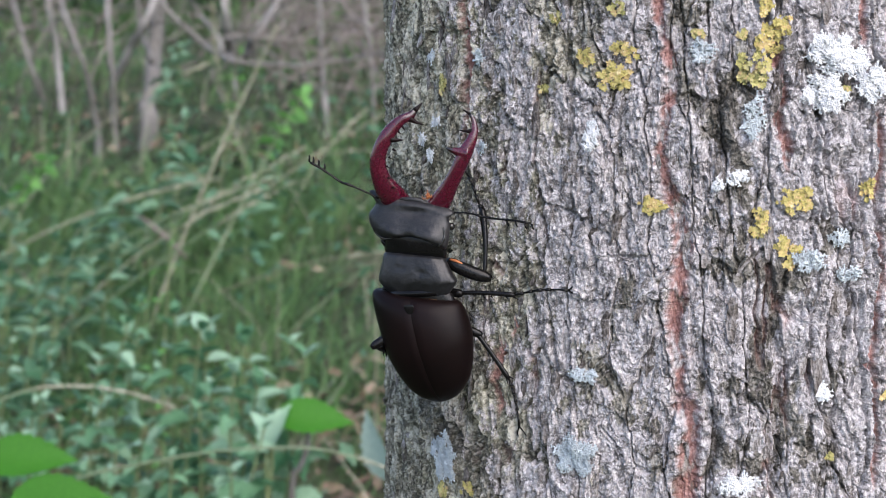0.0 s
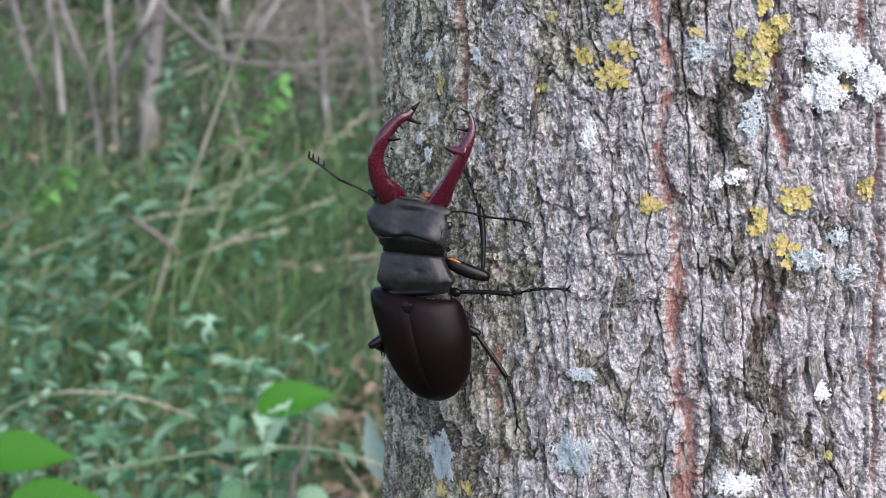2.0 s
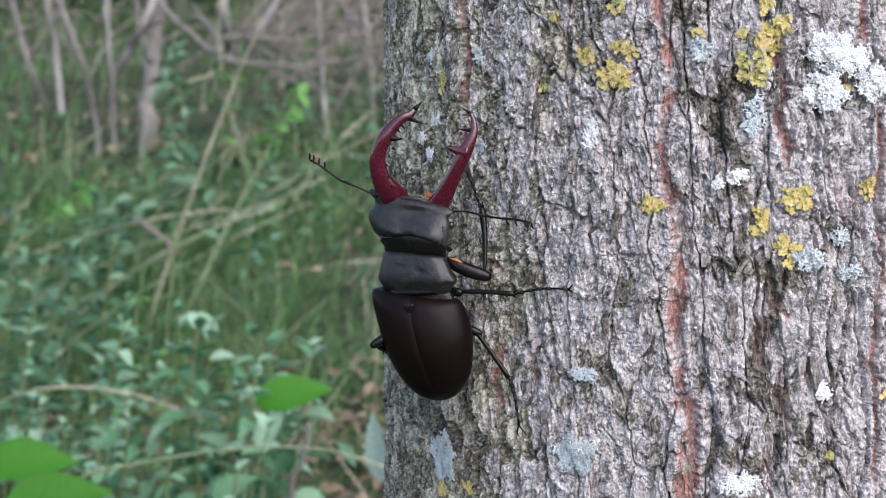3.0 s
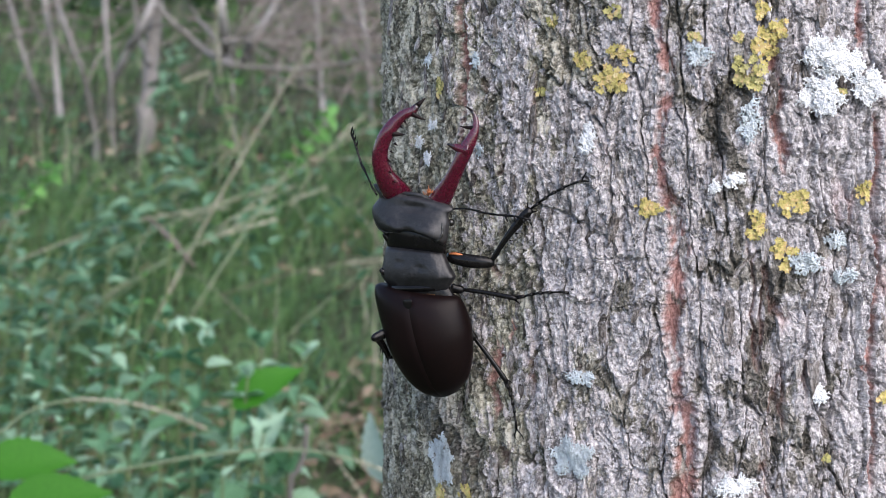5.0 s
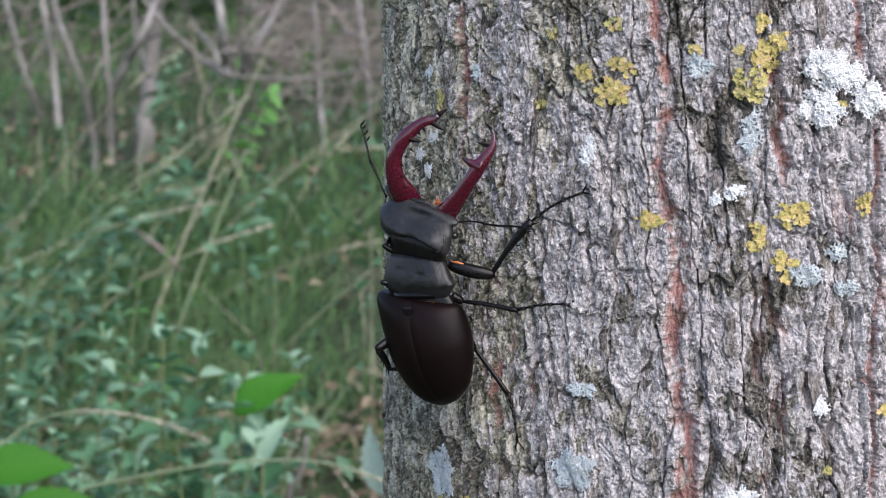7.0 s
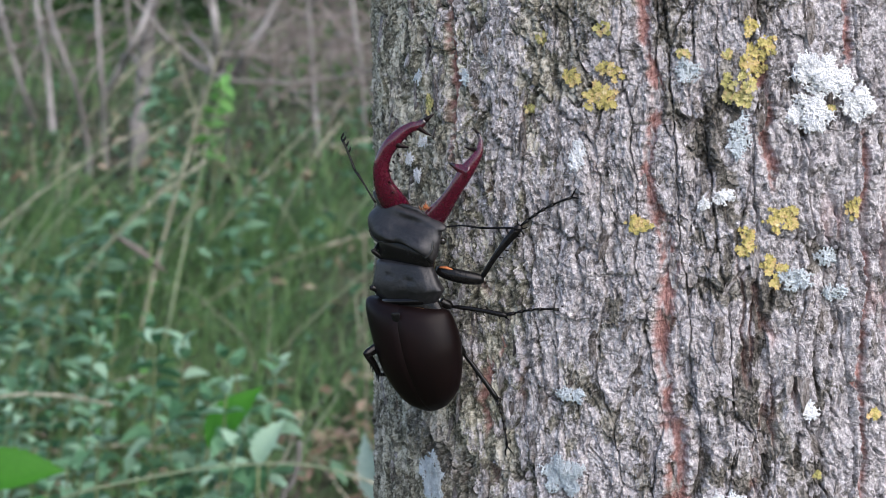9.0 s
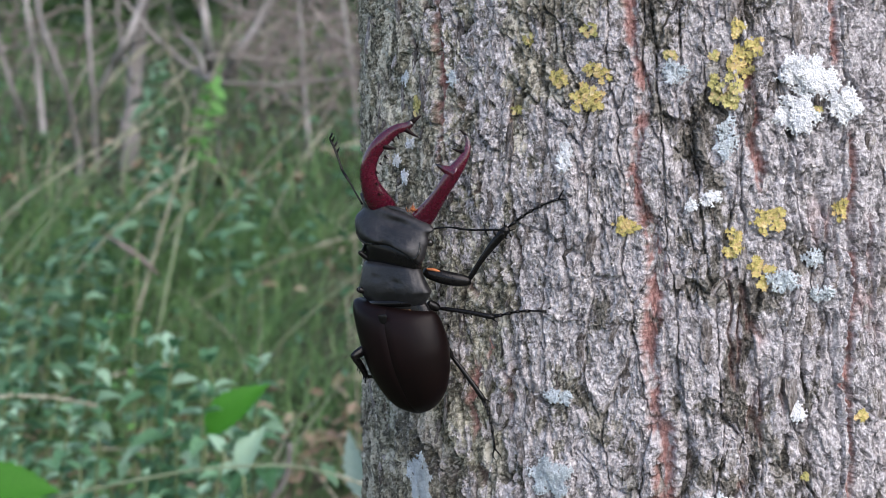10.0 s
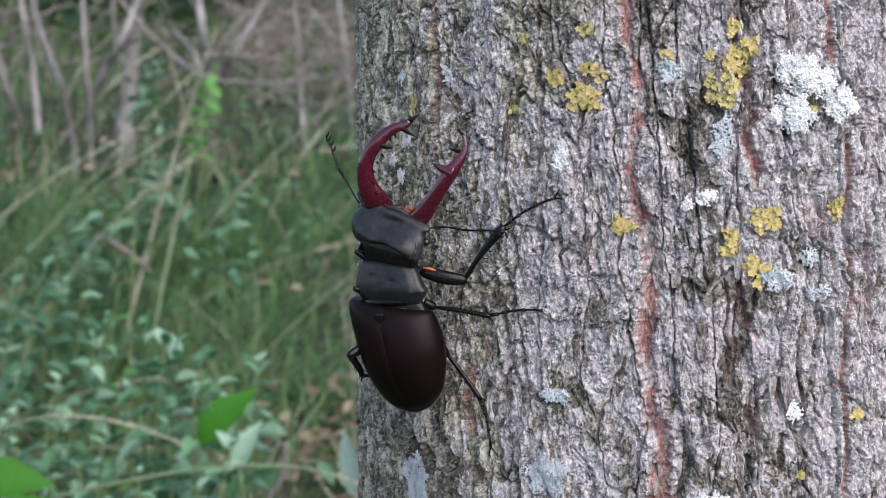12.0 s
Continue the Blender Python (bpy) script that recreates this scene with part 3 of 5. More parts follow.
def limb(name, length, radii, parent, spikes=0, claws=False, joints=0, label=""):
    """A leg piece along x, with its spines, ring joints or claws."""
    bm = bmesh.new()
    if joints:
        # a foot: flared segments, the last one longest, with two hooked claws
        cuts = [0.0] + [0.17 * (i + 1) for i in range(joints - 1)] + [1.0]
        for i, (a, b) in enumerate(zip(cuts, cuts[1:])):
            bow = [length * 0.05 * math.sin(math.pi * f) for f in (a, 0.5 * (a + b), b)]
            r = radii[0] + (radii[-1] - radii[0]) * a
            last = i == joints - 1
            tube(bm, [(length * a, bow[0], 0), (length * (0.45 * a + 0.55 * b), bow[1], 0), (length * (b - 0.012), bow[2], 0)],
                 [r * S * 0.55, r * S * (0.72 if last else 0.85), r * S * (0.95 if last else 1.3)], 8)
            if not last:
                tube(bm, [(length * b * 0.985, bow[2], 0), (length * b + 2.5 * S, bow[2] - 3.2 * S, 1.0 * S)], [0.9 * S, 0.15 * S], 4)
        for side in (1, -1) if claws else ():
            hook = spline([(length * 0.985, 0, 0), (length + 5 * S, side * 4 * S, 0), (length + 13 * S, side * 9 * S, -1 * S), (length + 21 * S, side * 8 * S, -5 * S)], 8)
            tube(bm, hook, [1.5 * S, 1.5 * S, 1.4 * S, 1.25 * S, 1.05 * S, 0.8 * S, 0.5 * S, 0.15 * S], 6)
        return part(name, bm, M_LEG, parent, label)
    n = 15
    prof = spline([(r,) for r in radii], n)[:, 0]
    bend = 0.025 if spikes else -0.03
    pts = [(length * i / (n - 1), bend * length * math.sin(math.pi * i / (n - 1)), length * 0.03 * math.sin(math.pi * i / (n - 1))) for i in range(n)]
    round_ends = [0.55, 0.9] + [1.0] * (n - 4) + [0.92, 0.6]
    tube(bm, pts, [max(r * e, 0.8) * S for r, e in zip(prof, round_ends)], 12, 0.8, (0, 0, 1))
    for i in range(spikes):
        f = 0.30 + 0.55 * i / max(1, spikes - 1)
        side = -1 if i % 3 else 1
        r = float(np.interp(f, np.linspace(0, 1, n), prof)) * S
        x = length * f
        tube(bm, [(x, side * 0.6 * r, 0), (x + 2.0 * S, side * (r + 1.6 * S), 0.5 * S), (x + 4.5 * S, side * (r + 3.6 * S), 0.5 * S)], [1.5 * S, 1.0 * S, 0.2 * S], 5)
    if spikes:
        for side in (1, -1):
            r = prof[-1] * S
            tube(bm, [(length * 0.96, side * 0.5 * r, 0), (length + 3 * S, side * (r + 1 * S), 0), (length + 8 * S, side * (r + 3.5 * S), 0)], [1.6 * S, 1.1 * S, 0.2 * S], 5)
    return part(name, bm, M_LEG, parent, label)


def blacken(ob, centre, near, far):
    """Turns chitin black from a point outwards: full within near, none beyond far."""
    me = ob.data
    a = me.attributes.new("blackened", "FLOAT", "POINT")
    for v, item in zip(me.vertices, a.data):
        item.value = 1 - float(ease(near, far, (v.co - centre).length))


def build_jaw(line, teeth, head, label):
    """A curved antler-like mandible: (across, down, deep, radius) points, and teeth as base, tip and radius."""
    bm = bmesh.new()
    p = spline(line, 44)
    pts = [at(x, y, d) for x, y, d, _ in p]
    tube(bm, pts[:40], [max(r, 0.6) * S for *_, r in p[:40]], 20, 0.62)
    jaw = part("mandible", bm, M_JAW, head, label)
    blacken(jaw, pts[-1], (pts[39] - pts[-1]).length, 32 * S)
    sleeve = bmesh.new()
    tube(sleeve, pts[39:], [max(r, 0.6) * S for *_, r in p[39:]], 20, 0.62)
    part("tip", sleeve, M_TIP, jaw, "blackish pointed tip")
    for base, tip, r, dark in teeth:
        bt = bmesh.new()
        mid = [(a * 0.5 + b * 0.5) for a, b in zip(base, tip)]
        path = spline([base, (mid[0], mid[1] + 1.2, mid[2]), tip], 9)
        tube(bt, [at(*q) for q in path], [r * S * (1 - 0.93 * (i / 8) ** 0.85) for i in range(9)], 10, 0.75)
        tooth = part("tooth", bt, M_TIP if dark else M_JAW, jaw, "dark pointed tooth")
        span = (at(*tip) - at(*base)).length
        blacken(tooth, at(*tip), span * (0.75 if dark else 0.2), span * (1.05 if dark else 0.45))
    return jaw


def build_antenna(line, head, label):
    bm = bmesh.new()
    p = spline(line, 14)
    rr = [1.9, 1.7, 1.6, 1.5, 1.6, 2.6, 2.2, 1.8, 2.2, 1.7, 2.2, 1.8, 2.3, 1.8]
    tube(bm, [Vector(q) * S for q in p], [r * S for r in rr], 7)
    a = part("antenna", bm, M_LEG, head, label)
    for i in range(4):
        q = Vector(p[-1 - i] if i < 3 else p[-4])
        d = Vector(p[-1] - p[-3]).normalized()
        side = Vector((d.z, 0, -d.x))
        bt = bmesh.new()
        base = (q + d * (1.5 - 2.2 * i * 0.3)) * S
        tube(bt, [base, base + (side * 6 + d * 2) * S, base + (side * 11 + d * 5) * S], [1.6 * S, 2.1 * S, 1.0 * S], 6, 0.7)
        part("club_plate", bt, M_LEG, a)
    return a


def build_beetle():
    root = thing("stag_beetle", VIEW @ pose(*spot(CX, CY, DEEP), 8), "large stag beetle with red antler jaws climbing the bark", "beetle")
    # wing cases, tapering to the tip
    foot = at(788, 712, -4)
    case = [(0, 5, 6), (4, 22, 15), (14, 38, 27), (22, 47, 33), (36, 58, 40), (62, 70, 48), (90, 78, 53), (113, 82, 54), (150, 83, 51), (176, 82, 45), (188, 80, 38), (195, 77, 30), (199, 70, 20)]
    for side, word in ((-1, "glossy dark brown wing case"), (1, "glossy dark chestnut wing case")):
        bm = bmesh.new()
        skin(bm, half_shell(case, -15, foot, side))
        part("wing_case", bm, M_ELYTRA, root, word)
    bm = bmesh.new()
    skin(bm, dome([(2, 4, 3), (30, 52, 14), (100, 72, 20), (180, 68, 20), (208, 50, 18)], -15, foot, under=1.2))
    part("abdomen", bm, M_LEG, root, "black underside of the body")
    # small shield between the wing cases
    bm = bmesh.new()
    skin(bm, dome([(0, 1, 0.6), (5, 5, 1.4), (11, 8, 1.8), (17, 9, 1.8), (21, 8, 1)], -8, at(727, 552, -45), 10))
    part("scutellum", bm, M_LEG, root, "small black shield plate")
    # neck collar of orange hairs
    bm = bmesh.new()
    skin(bm, dome([(0, 46, 8), (6, 54, 17), (12, 56, 22), (18, 50, 20)], -6, at(741, 527, -8), 12))
    part("collar", bm, M_LEG, root)
    bm = bmesh.new()
    for i in range(110):
        x = -32 + 66 * i / 109
        b = at(739 + x, 524 + 0.8 * math.sin(i * 2.1) - x * 0.03, -27 - 0.2 * x)
        tube(bm, [b, b + Vector((0.9 * S * math.sin(i * 1.7), -1.0 * S, (-2.2 + math.sin(i * 2.9)) * S))], [0.3 * S, 0.1 * S], 4)
    part("hair_fringe", bm, M_RUST, root, "fringe of ochre hairs")
    # thorax shield
    bm = bmesh.new()
    skin(bm, shell([(443, 735, 40, 0.02, 2, 9), (446, 735, 52, 0.03, 3, 17), (452, 735, 56, 0.03, 3, 23), (465, 737, 60, 0.03, 2, 28), (480, 739, 65, 0.02, 0, 31), (493, 740, 69, -0.02, -3, 31),
                    (502, 740, 69, -0.05, -6, 28), (513, 740, 63, -0.04, -8, 23), (521, 740, 56, -0.02, -7, 17), (526, 740, 46, 0, -4, 8)], -4, 34, 3.0,
                   sculpt=lambda y, u: -2.0 * bump_at(u, 0, 0.07) * bump_at(y, 484, 24) - 5.0 * bump_at(u, 0.14, 0.10) * bump_at(y, 476, 4) - 3.5 * bump_at(u, -0.5, 0.12) * bump_at(y, 470, 5) + 1.6 * bump_at(y, 450, 4) - 2.0 * bump_at(abs(u), 0.8, 0.12)))
    part("thorax_shield", bm, M_CHITIN, root, "dull black thorax shield")
    # head with its raised rear edge
    head = new("head")
    head.parent = root
    head.location = at(737, 440, -8)
    back = Matrix.Translation(-head.location)
    tagged(head, "broad matt black head")

    def hooked(ob):
        ob.data.transform(back)
        return ob

    bm = bmesh.new()
    plate = shell([(350, 729, 68, 0.18, 2, 5), (353, 729, 74, 0.18, 2, 11), (359, 730, 72, 0.17, 2, 17), (368, 731, 65, 0.14, 1, 21), (376, 729, 66, 0.12, 1, 24), (386, 726, 71, 0.10, 1, 27), (396, 725, 71, 0.08, 2, 30),
                    (404, 727, 68, 0.08, 7, 33), (410, 730, 63, 0.08, 12, 33), (414, 732, 58, 0.08, 15, 26), (416, 733, 54, 0.09, 16, 13)], -6, 40, 3.0, 44,
                  sculpt=lambda y, u: 5.0 * bump_at(abs(u), 0.55, 0.25) * bump_at(y, 408, 14) - 5.0 * bump_at(u, 0.1, 0.5) * bump_at(y, 372, 7) + 3.0 * bump_at(u, 0.1, 0.6) * bump_at(y, 358, 5) - 3.5 * bump_at(u, -0.1, 0.2) * bump_at(y, 412, 8) - 4.0 * bump_at(u, -0.72, 0.12) * bump_at(y, 418, 6) + 3.0 * bump_at(abs(u), 0.86, 0.1) * bump_at(y, 354, 8))
    skin(bm, plate)
    skull = hooked(part("head_shield", bm, M_CHITIN, head, "matt black head shield"))
    bm = bmesh.new()
    line = spline([(740, 424), (756, 430), (772, 429), (783, 420), (787, 407), (785, 393)], 24)
    tube(bm, [laid_on(plate, *q) for q in line], [2.1 * S * min(1, 0.4 + 0.2 * min(i, 23 - i)) for i in range(24)], 8)
    hooked(part("rear_ridge", bm, M_EYE, head, "raised shiny rear edge"))
    bm = bmesh.new()
    line = spline([(661, 404), (668, 414), (680, 420), (692, 419), (704, 416)], 20)
    tube(bm, [laid_on(plate, *q) for q in line], [1.9 * S * min(1, 0.4 + 0.2 * min(i, 19 - i)) for i in range(20)], 8)
    hooked(part("rear_ridge", bm, M_EYE, head, "raised shiny rear edge"))
    bm = bmesh.new()
    skin(bm, shell([(398, 734, 40, 0.03, 0, 16), (408, 734, 48, 0.03, 0, 26), (422, 735, 53, 0.03, 0, 29), (436, 736, 55, 0.03, 0, 26), (447, 736, 54, 0.02, 2, 19), (456, 737, 46, 0.02, 2, 10)], -2, 24, 2.4))
    hooked(part("neck", bm, M_LEG, head, "glossy black neck"))
    bm = bmesh.new()
    line = [(708, 353, -6, 3), (722, 350, -11, 4.5), (744, 352, -14, 4.5), (762, 359, -16, 3)]
    tube(bm, [at(x, y, d) for x, y, d, r in line], [r * S for *_, r in line], 10, 0.5)
    hooked(part("upper_lip", bm, M_CHITIN, head, "dark upper lip"))
    bm = bmesh.new()
    random.seed(4)
    for i in range(30):
        b = at(757 + random.gauss(0, 3), 347 + random.gauss(0, 2), -16 + random.gauss(0, 2))
        tube(bm, [b, b + Vector((random.gauss(0, 3), random.gauss(0, 3), 6 + random.gauss(0, 2))) * S], [0.9 * S, 0.3 * S], 4)
    hooked(part("mouth_brush", bm, M_ORANGE, head, "orange mouth brush"))
    bm = bmesh.new()
    bmesh.ops.create_uvsphere(bm, u_segments=16, v_segments=10, radius=6.5 * S)
    bmesh.ops.translate(bm, verts=bm.verts, vec=at(799, 395, -24))
    hooked(part("eye", bm, M_EYE, head, "shiny black eye"))
    left = build_jaw([(716, 384, 26, 15), (706, 362, 16, 22), (691, 340, -4, 22), (677, 314, -17, 16.5), (671, 286, -24, 14.2), (675, 261, -28, 12.8), (685, 240, -31, 12.5), (698, 222, -31, 10.8), (713, 208, -31, 8.6), (727, 202, -30, 7.6), (736, 192, -29, 5), (749, 179, -28, 0.9)],
                     [((727, 206, -31), (752, 217, -29), 6, True), ((688, 240, -32), (716, 242, -34), 8.5, True), ((697, 258, -29), (704, 262, -29), 3, True), ((690, 272, -28), (696, 275, -28), 2.5, True),
                      ((706, 226, -31), (712, 232, -31), 3, True), ((714, 219, -31), (719, 225, -31), 2.6, True), ((686, 288, -27), (692, 291, -27), 2.2, True), ((689, 308, -26), (695, 311, -26), 2.2, True), ((696, 326, -22), (702, 327, -22), 2.2, True)], head, "glossy dark red antler-like jaw")
    right = build_jaw([(744, 398, 10, 14), (764, 376, -2, 19), (782, 350, -14, 18), (797, 322, -26, 14), (811, 292, -35, 12.5), (822, 266, -38, 13), (833, 244, -39, 9.5), (839, 226, -38, 6.5), (838, 210, -37, 4.4), (832, 198, -36, 2.8), (820, 190, -35, 0.8)],
                      [((836, 226, -38), (811, 224, -36), 5, True), ((827, 265, -39), (790, 255, -39), 15, False), ((790, 318, -30), (784, 316, -30), 2.4, True), ((782, 334, -26), (776, 332, -26), 2.4, True)], head, "glossy dark red antler-like jaw")
    for jaw in (left, right):
        jaw.data.transform(back)
        for tooth in jaw.children:
            tooth.data.transform(back)
    aerial_l = build_antenna([(14, 4, -8), (0, 0, 0), (-22, 0, 10), (-44, 0, 19), (-48, 0, 19), (-72, 0, 36), (-90, 0, 48), (-104, 0, 55)], head, "thin black elbowed feeler with comb tip")
    aerial_l.location = at(657, 341, -10) - head.location
    aerial_r = build_antenna([(0, 0, 0), (25, -4, 1), (46, -10, -2), (56, -12, -5), (80, -22, -8), (110, -36, -9), (138, -48, -13)], head, "thin black elbowed feeler with comb tip")
    aerial_r.location = at(796, 373, -16) - head.location
    # legs: joints before and after the step, as (across, down, deep)
    moves = []
    plans = [
        # front leg that reaches out along the bark
        (((790, 460, -4), (857, 484, -18), (852, 380, 10), (818, 306, 40)), ((804, 438, -4), (874, 453, -28), (944, 352, -60), (1034, 294, -100)), (10, 12, 9), (5, 5, 7, 9), True),
        # middle leg
        (((796, 516, 0), (812, 517, -6), (912, 514, -42), (1008, 496, -88)), ((804, 503, 0), (822, 506, -6), (918, 515, -44), (1008, 496, -88)), (8, 8, 6), (3.6, 4, 4.2, 5), True),
        # hind leg
        (((812, 576, 6), (842, 588, -2), (902, 668, -28), (921, 750, -46)), ((818, 560, 6), (842, 590, -4), (902, 668, -28), (921, 752, -46)), (9, 8, 6), (4, 4.2, 4.4, 5.2), True),
        # far legs, hooked over the edge of the trunk
        (((700, 590, 10), (664, 612, 4), (690, 634, 30), (708, 660, 60)), ((706, 560, 10), (670, 592, 0), (692, 636, 30), (712, 650, 84)), (9, 9, 7), (7, 7, 6, 6), True),
        (((700, 500, 10), (684, 512, 18), (698, 500, 50), (724, 490, 70)), ((700, 480, 10), (678, 474, 6), (698, 486, 40), (724, 470, 66)), (6, 6, 5), (5, 5, 4, 4), True),
        (((694, 445, 12), (677, 427, 18), (688, 404, 50), (706, 380, 74)), ((700, 420, 12), (686, 412, 16), (702, 388, 50), (716, 360, 74)), (5, 5, 4), (4, 4, 4, 4), True),
    ]
    for before, after, femur, tibia, clawed in plans:
        j0, j1 = [at(*q) for q in before], [at(*q) for q in after]
        pieces = (("femur", (femur[0], femur[1], femur[1], femur[2]), 0, 0, False), ("tibia", tibia, 5, 0, False), ("tarsus", (3.0, 2.6), 0, 5, clawed))
        for k, (name, radii, spikes, joints, claws) in enumerate(pieces):
            length = max((j0[k + 1] - j0[k]).length, (j1[k + 1] - j1[k]).length)
            if k == 0:
                length = 1.06 * max(length, (j1[1] + Vector((-7 * S, 0, -22 * S)) - j0[0]).length)
            ob = limb(name, length, radii, root, spikes, claws, joints)
            moves.append((ob, j0, j1, k))
    # rusty patch on the front thigh
    bm = bmesh.new()
    tube(bm, [(6 * S, 6 * S, 5 * S), (18 * S, 7.5 * S, 6 * S), (36 * S, 6.5 * S, 5.5 * S)], [3 * S, 4.5 * S, 1.2 * S], 8, 0.6)
    part("hair_patch", bm, M_ORANGE, moves[0][0], "rust-orange patch")
    return root, head, aerial_l, aerial_r, moves


beetle, beetle_head, feeler_l, feeler_r, leg_moves = build_beetle()


# ---- lichens on the bark ----
def lichen(px, py, wide, high, kind, seed, count):
    """A crust of small lobes over an uneven patch, wide by high in units of the view."""
    rng = random.Random(seed)
    unit = K * 0.265
    ds = []
    while len(ds) < count:
        a, r = rng.uniform(0, 2 * math.pi), math.sqrt(rng.random())
        edge = 0.74 + 0.36 * math.sin(a * 3 + seed) * math.cos(a * 2 + 2 * seed)
        if r < edge:
            ds.append((r * math.cos(a) * wide / 2 * unit, r * math.sin(a) * high / 2 * unit, a, r))
    lift = 0.0005 if kind == "leafy" else 0.0008
    pts = bark_spots(px, py, [d[0] for d in ds], [d[1] for d in ds], lift)
    top = sorted((p.xy.length for p, _ in pts))[int(len(pts) * 0.6)]
    bm = bmesh.new()
    centre, out0 = bark_spots(px, py, [0.0], [0.0], 0.0)[0]
    for (dx, dz, a, r), (p, out) in zip(ds, pts):
        rad = p.xy.length
        rad = rad * 0.55 + max(rad, top) * 0.45
        p = Vector((out.x * rad, out.y * rad, p.z))
        side = Vector((0, 0, 1)).cross(out).normalized()
        up = Vector((0, 0, 1))
        spin = rng.uniform(-1.9, 1.9) + a
        ax = (side * math.cos(spin) + up * math.sin(spin) + out * (rng.uniform(-0.08, 0.10) if kind == "leafy" else rng.uniform(-0.1, 0.4))).normalized()
        ay = out.cross(ax).normalized()
        az = ax.cross(ay)
        if kind == "leafy":
            w = rng.uniform(2.6, 7.5) * unit
            n = 15
            c = bm.verts.new(p + az * 0.02 * w)
            rim = []
            for i in range(n):
                q = 2 * math.pi * i / n
                s = w * (0.76 + 0.24 * math.cos(q * 5 + seed + dx * 9000)) * rng.uniform(0.88, 1.1)
                rim.append(bm.verts.new(p + ax * math.cos(q) * s + ay * math.sin(q) * s + az * (0.08 * w + rng.uniform(-0.12, 0.16) * w)))
            low = [bm.verts.new(v.co - az * 0.09 * w + (p - v.co) * 0.06) for v in rim]
            for i in range(n):
                j = (i + 1) % n
                bm.faces.new((c, rim[i], rim[j]))
                bm.faces.new((rim[i], low[i], low[j], rim[j]))
        else:
            # thin curling lobes that fork towards their frilled ends
            def lobe(o, d, ln, w, depth):
                turn = rng.uniform(-1.0, 1.0)
                rows, q, way = [], o.copy(), d
                for f in range(4):
                    e = az.cross(way).normalized()
                    ww = w * (0.75, 1.0, 1.15, 0.7)[f]
                    lip = rng.uniform(0.1, 0.6) * w
                    rows.append([bm.verts.new(q - e * ww + az * lip), bm.verts.new(q + az * 0.25 * w), bm.verts.new(q + e * ww + az * lip), bm.verts.new(q - az * 0.5 * w)])
                    way = (Matrix.Rotation(turn / 3, 3, az) @ way).normalized()
                    q = q + way * ln / 3 + az * rng.uniform(-0.05, 0.16) * ln / 3
                for r0, r1 in zip(rows, rows[1:]):
                    for i in range(4):
                        bm.faces.new((r0[i], r0[(i + 1) % 4], r1[(i + 1) % 4], r1[i]))
                bm.faces.new(rows[-1])
                if depth:
                    for fork in (-0.7, 0.55):
                        lobe(q - way * ln * 0.25, (Matrix.Rotation(fork + rng.uniform(-0.25, 0.25), 3, az) @ way).normalized(), ln * rng.uniform(0.5, 0.8), w * 0.85, depth - 1)

            for fork in (-1.9, 0.1, 2.1):
                lobe(p, (Matrix.Rotation(fork + rng.uniform(-0.5, 0.5), 3, az) @ ax).normalized(), rng.uniform(3.0, 6.5) * unit, rng.uniform(0.8, 1.5) * unit, 1)
    bmesh.ops.translate(bm, verts=bm.verts, vec=-centre)
    material, label = {
        ("leafy", 0): (M_YELLOW, "crinkled mustard-yellow lichen patch on the bark"),
        ("leafy", 1): (M_OCHRE, "greenish-yellow lichen patch on the bark"),
        ("strap", 0): (M_GREYL, "pale blue-grey branching lichen on the bark"),
        ("strap", 1): (M_WHITEL, "white-grey frilly lichen tuft on the bark"),
    }[(kind, seed % 2)]
    ob = new("lichen", mesh_of(bm, "lichen", material, kind == "strap"))
    ob.matrix_basis = VIEW @ LEAN @ Matrix.Translation(centre)
    return tagged(ob, label, "lichen", "lichen patches on the trunk")


for row in [(1042, 100, 34, 34, 2, 34), (1084, 134, 66, 50, 4, 90), (1098, 88, 28, 26, 6, 20), (1120, 94, 24, 26, 8, 18),
            (1385, 42, 30, 42, 10, 30), (1352, 18, 26, 40, 12, 26), (1366, 75, 50, 66, 14, 80), (1336, 118, 60, 64, 15, 90), (1312, 60, 14, 12, 17, 8),
            (787, 152, 20, 44, 19, 30), (963, 156, 18, 20, 21, 14), (1154, 360, 50, 30, 16, 44), (1402, 356, 62, 44, 18, 84),
            (1346, 398, 30, 58, 20, 50), (1390, 432, 46, 40, 22, 44), (1533, 338, 24, 40, 24, 26), (830, 868, 32, 34, 26, 36), (790, 866, 28, 32, 27, 30),
            (1094, 14, 34, 26, 29, 16), (1232, 60, 30, 14, 31, 10), (1395, 466, 20, 16, 28, 12), (1493, 160, 14, 12, 33, 8), (985, 30, 16, 20, 35, 10), (790, 432, 14, 20, 37, 10), (1470, 808, 22, 14, 39, 8), (1560, 700, 24, 20, 30, 12)]:
    lichen(row[0], row[1], row[2] * 1.15, row[3] * 1.15, "leafy", row[4], max(18, int(row[5] * 1.1)))
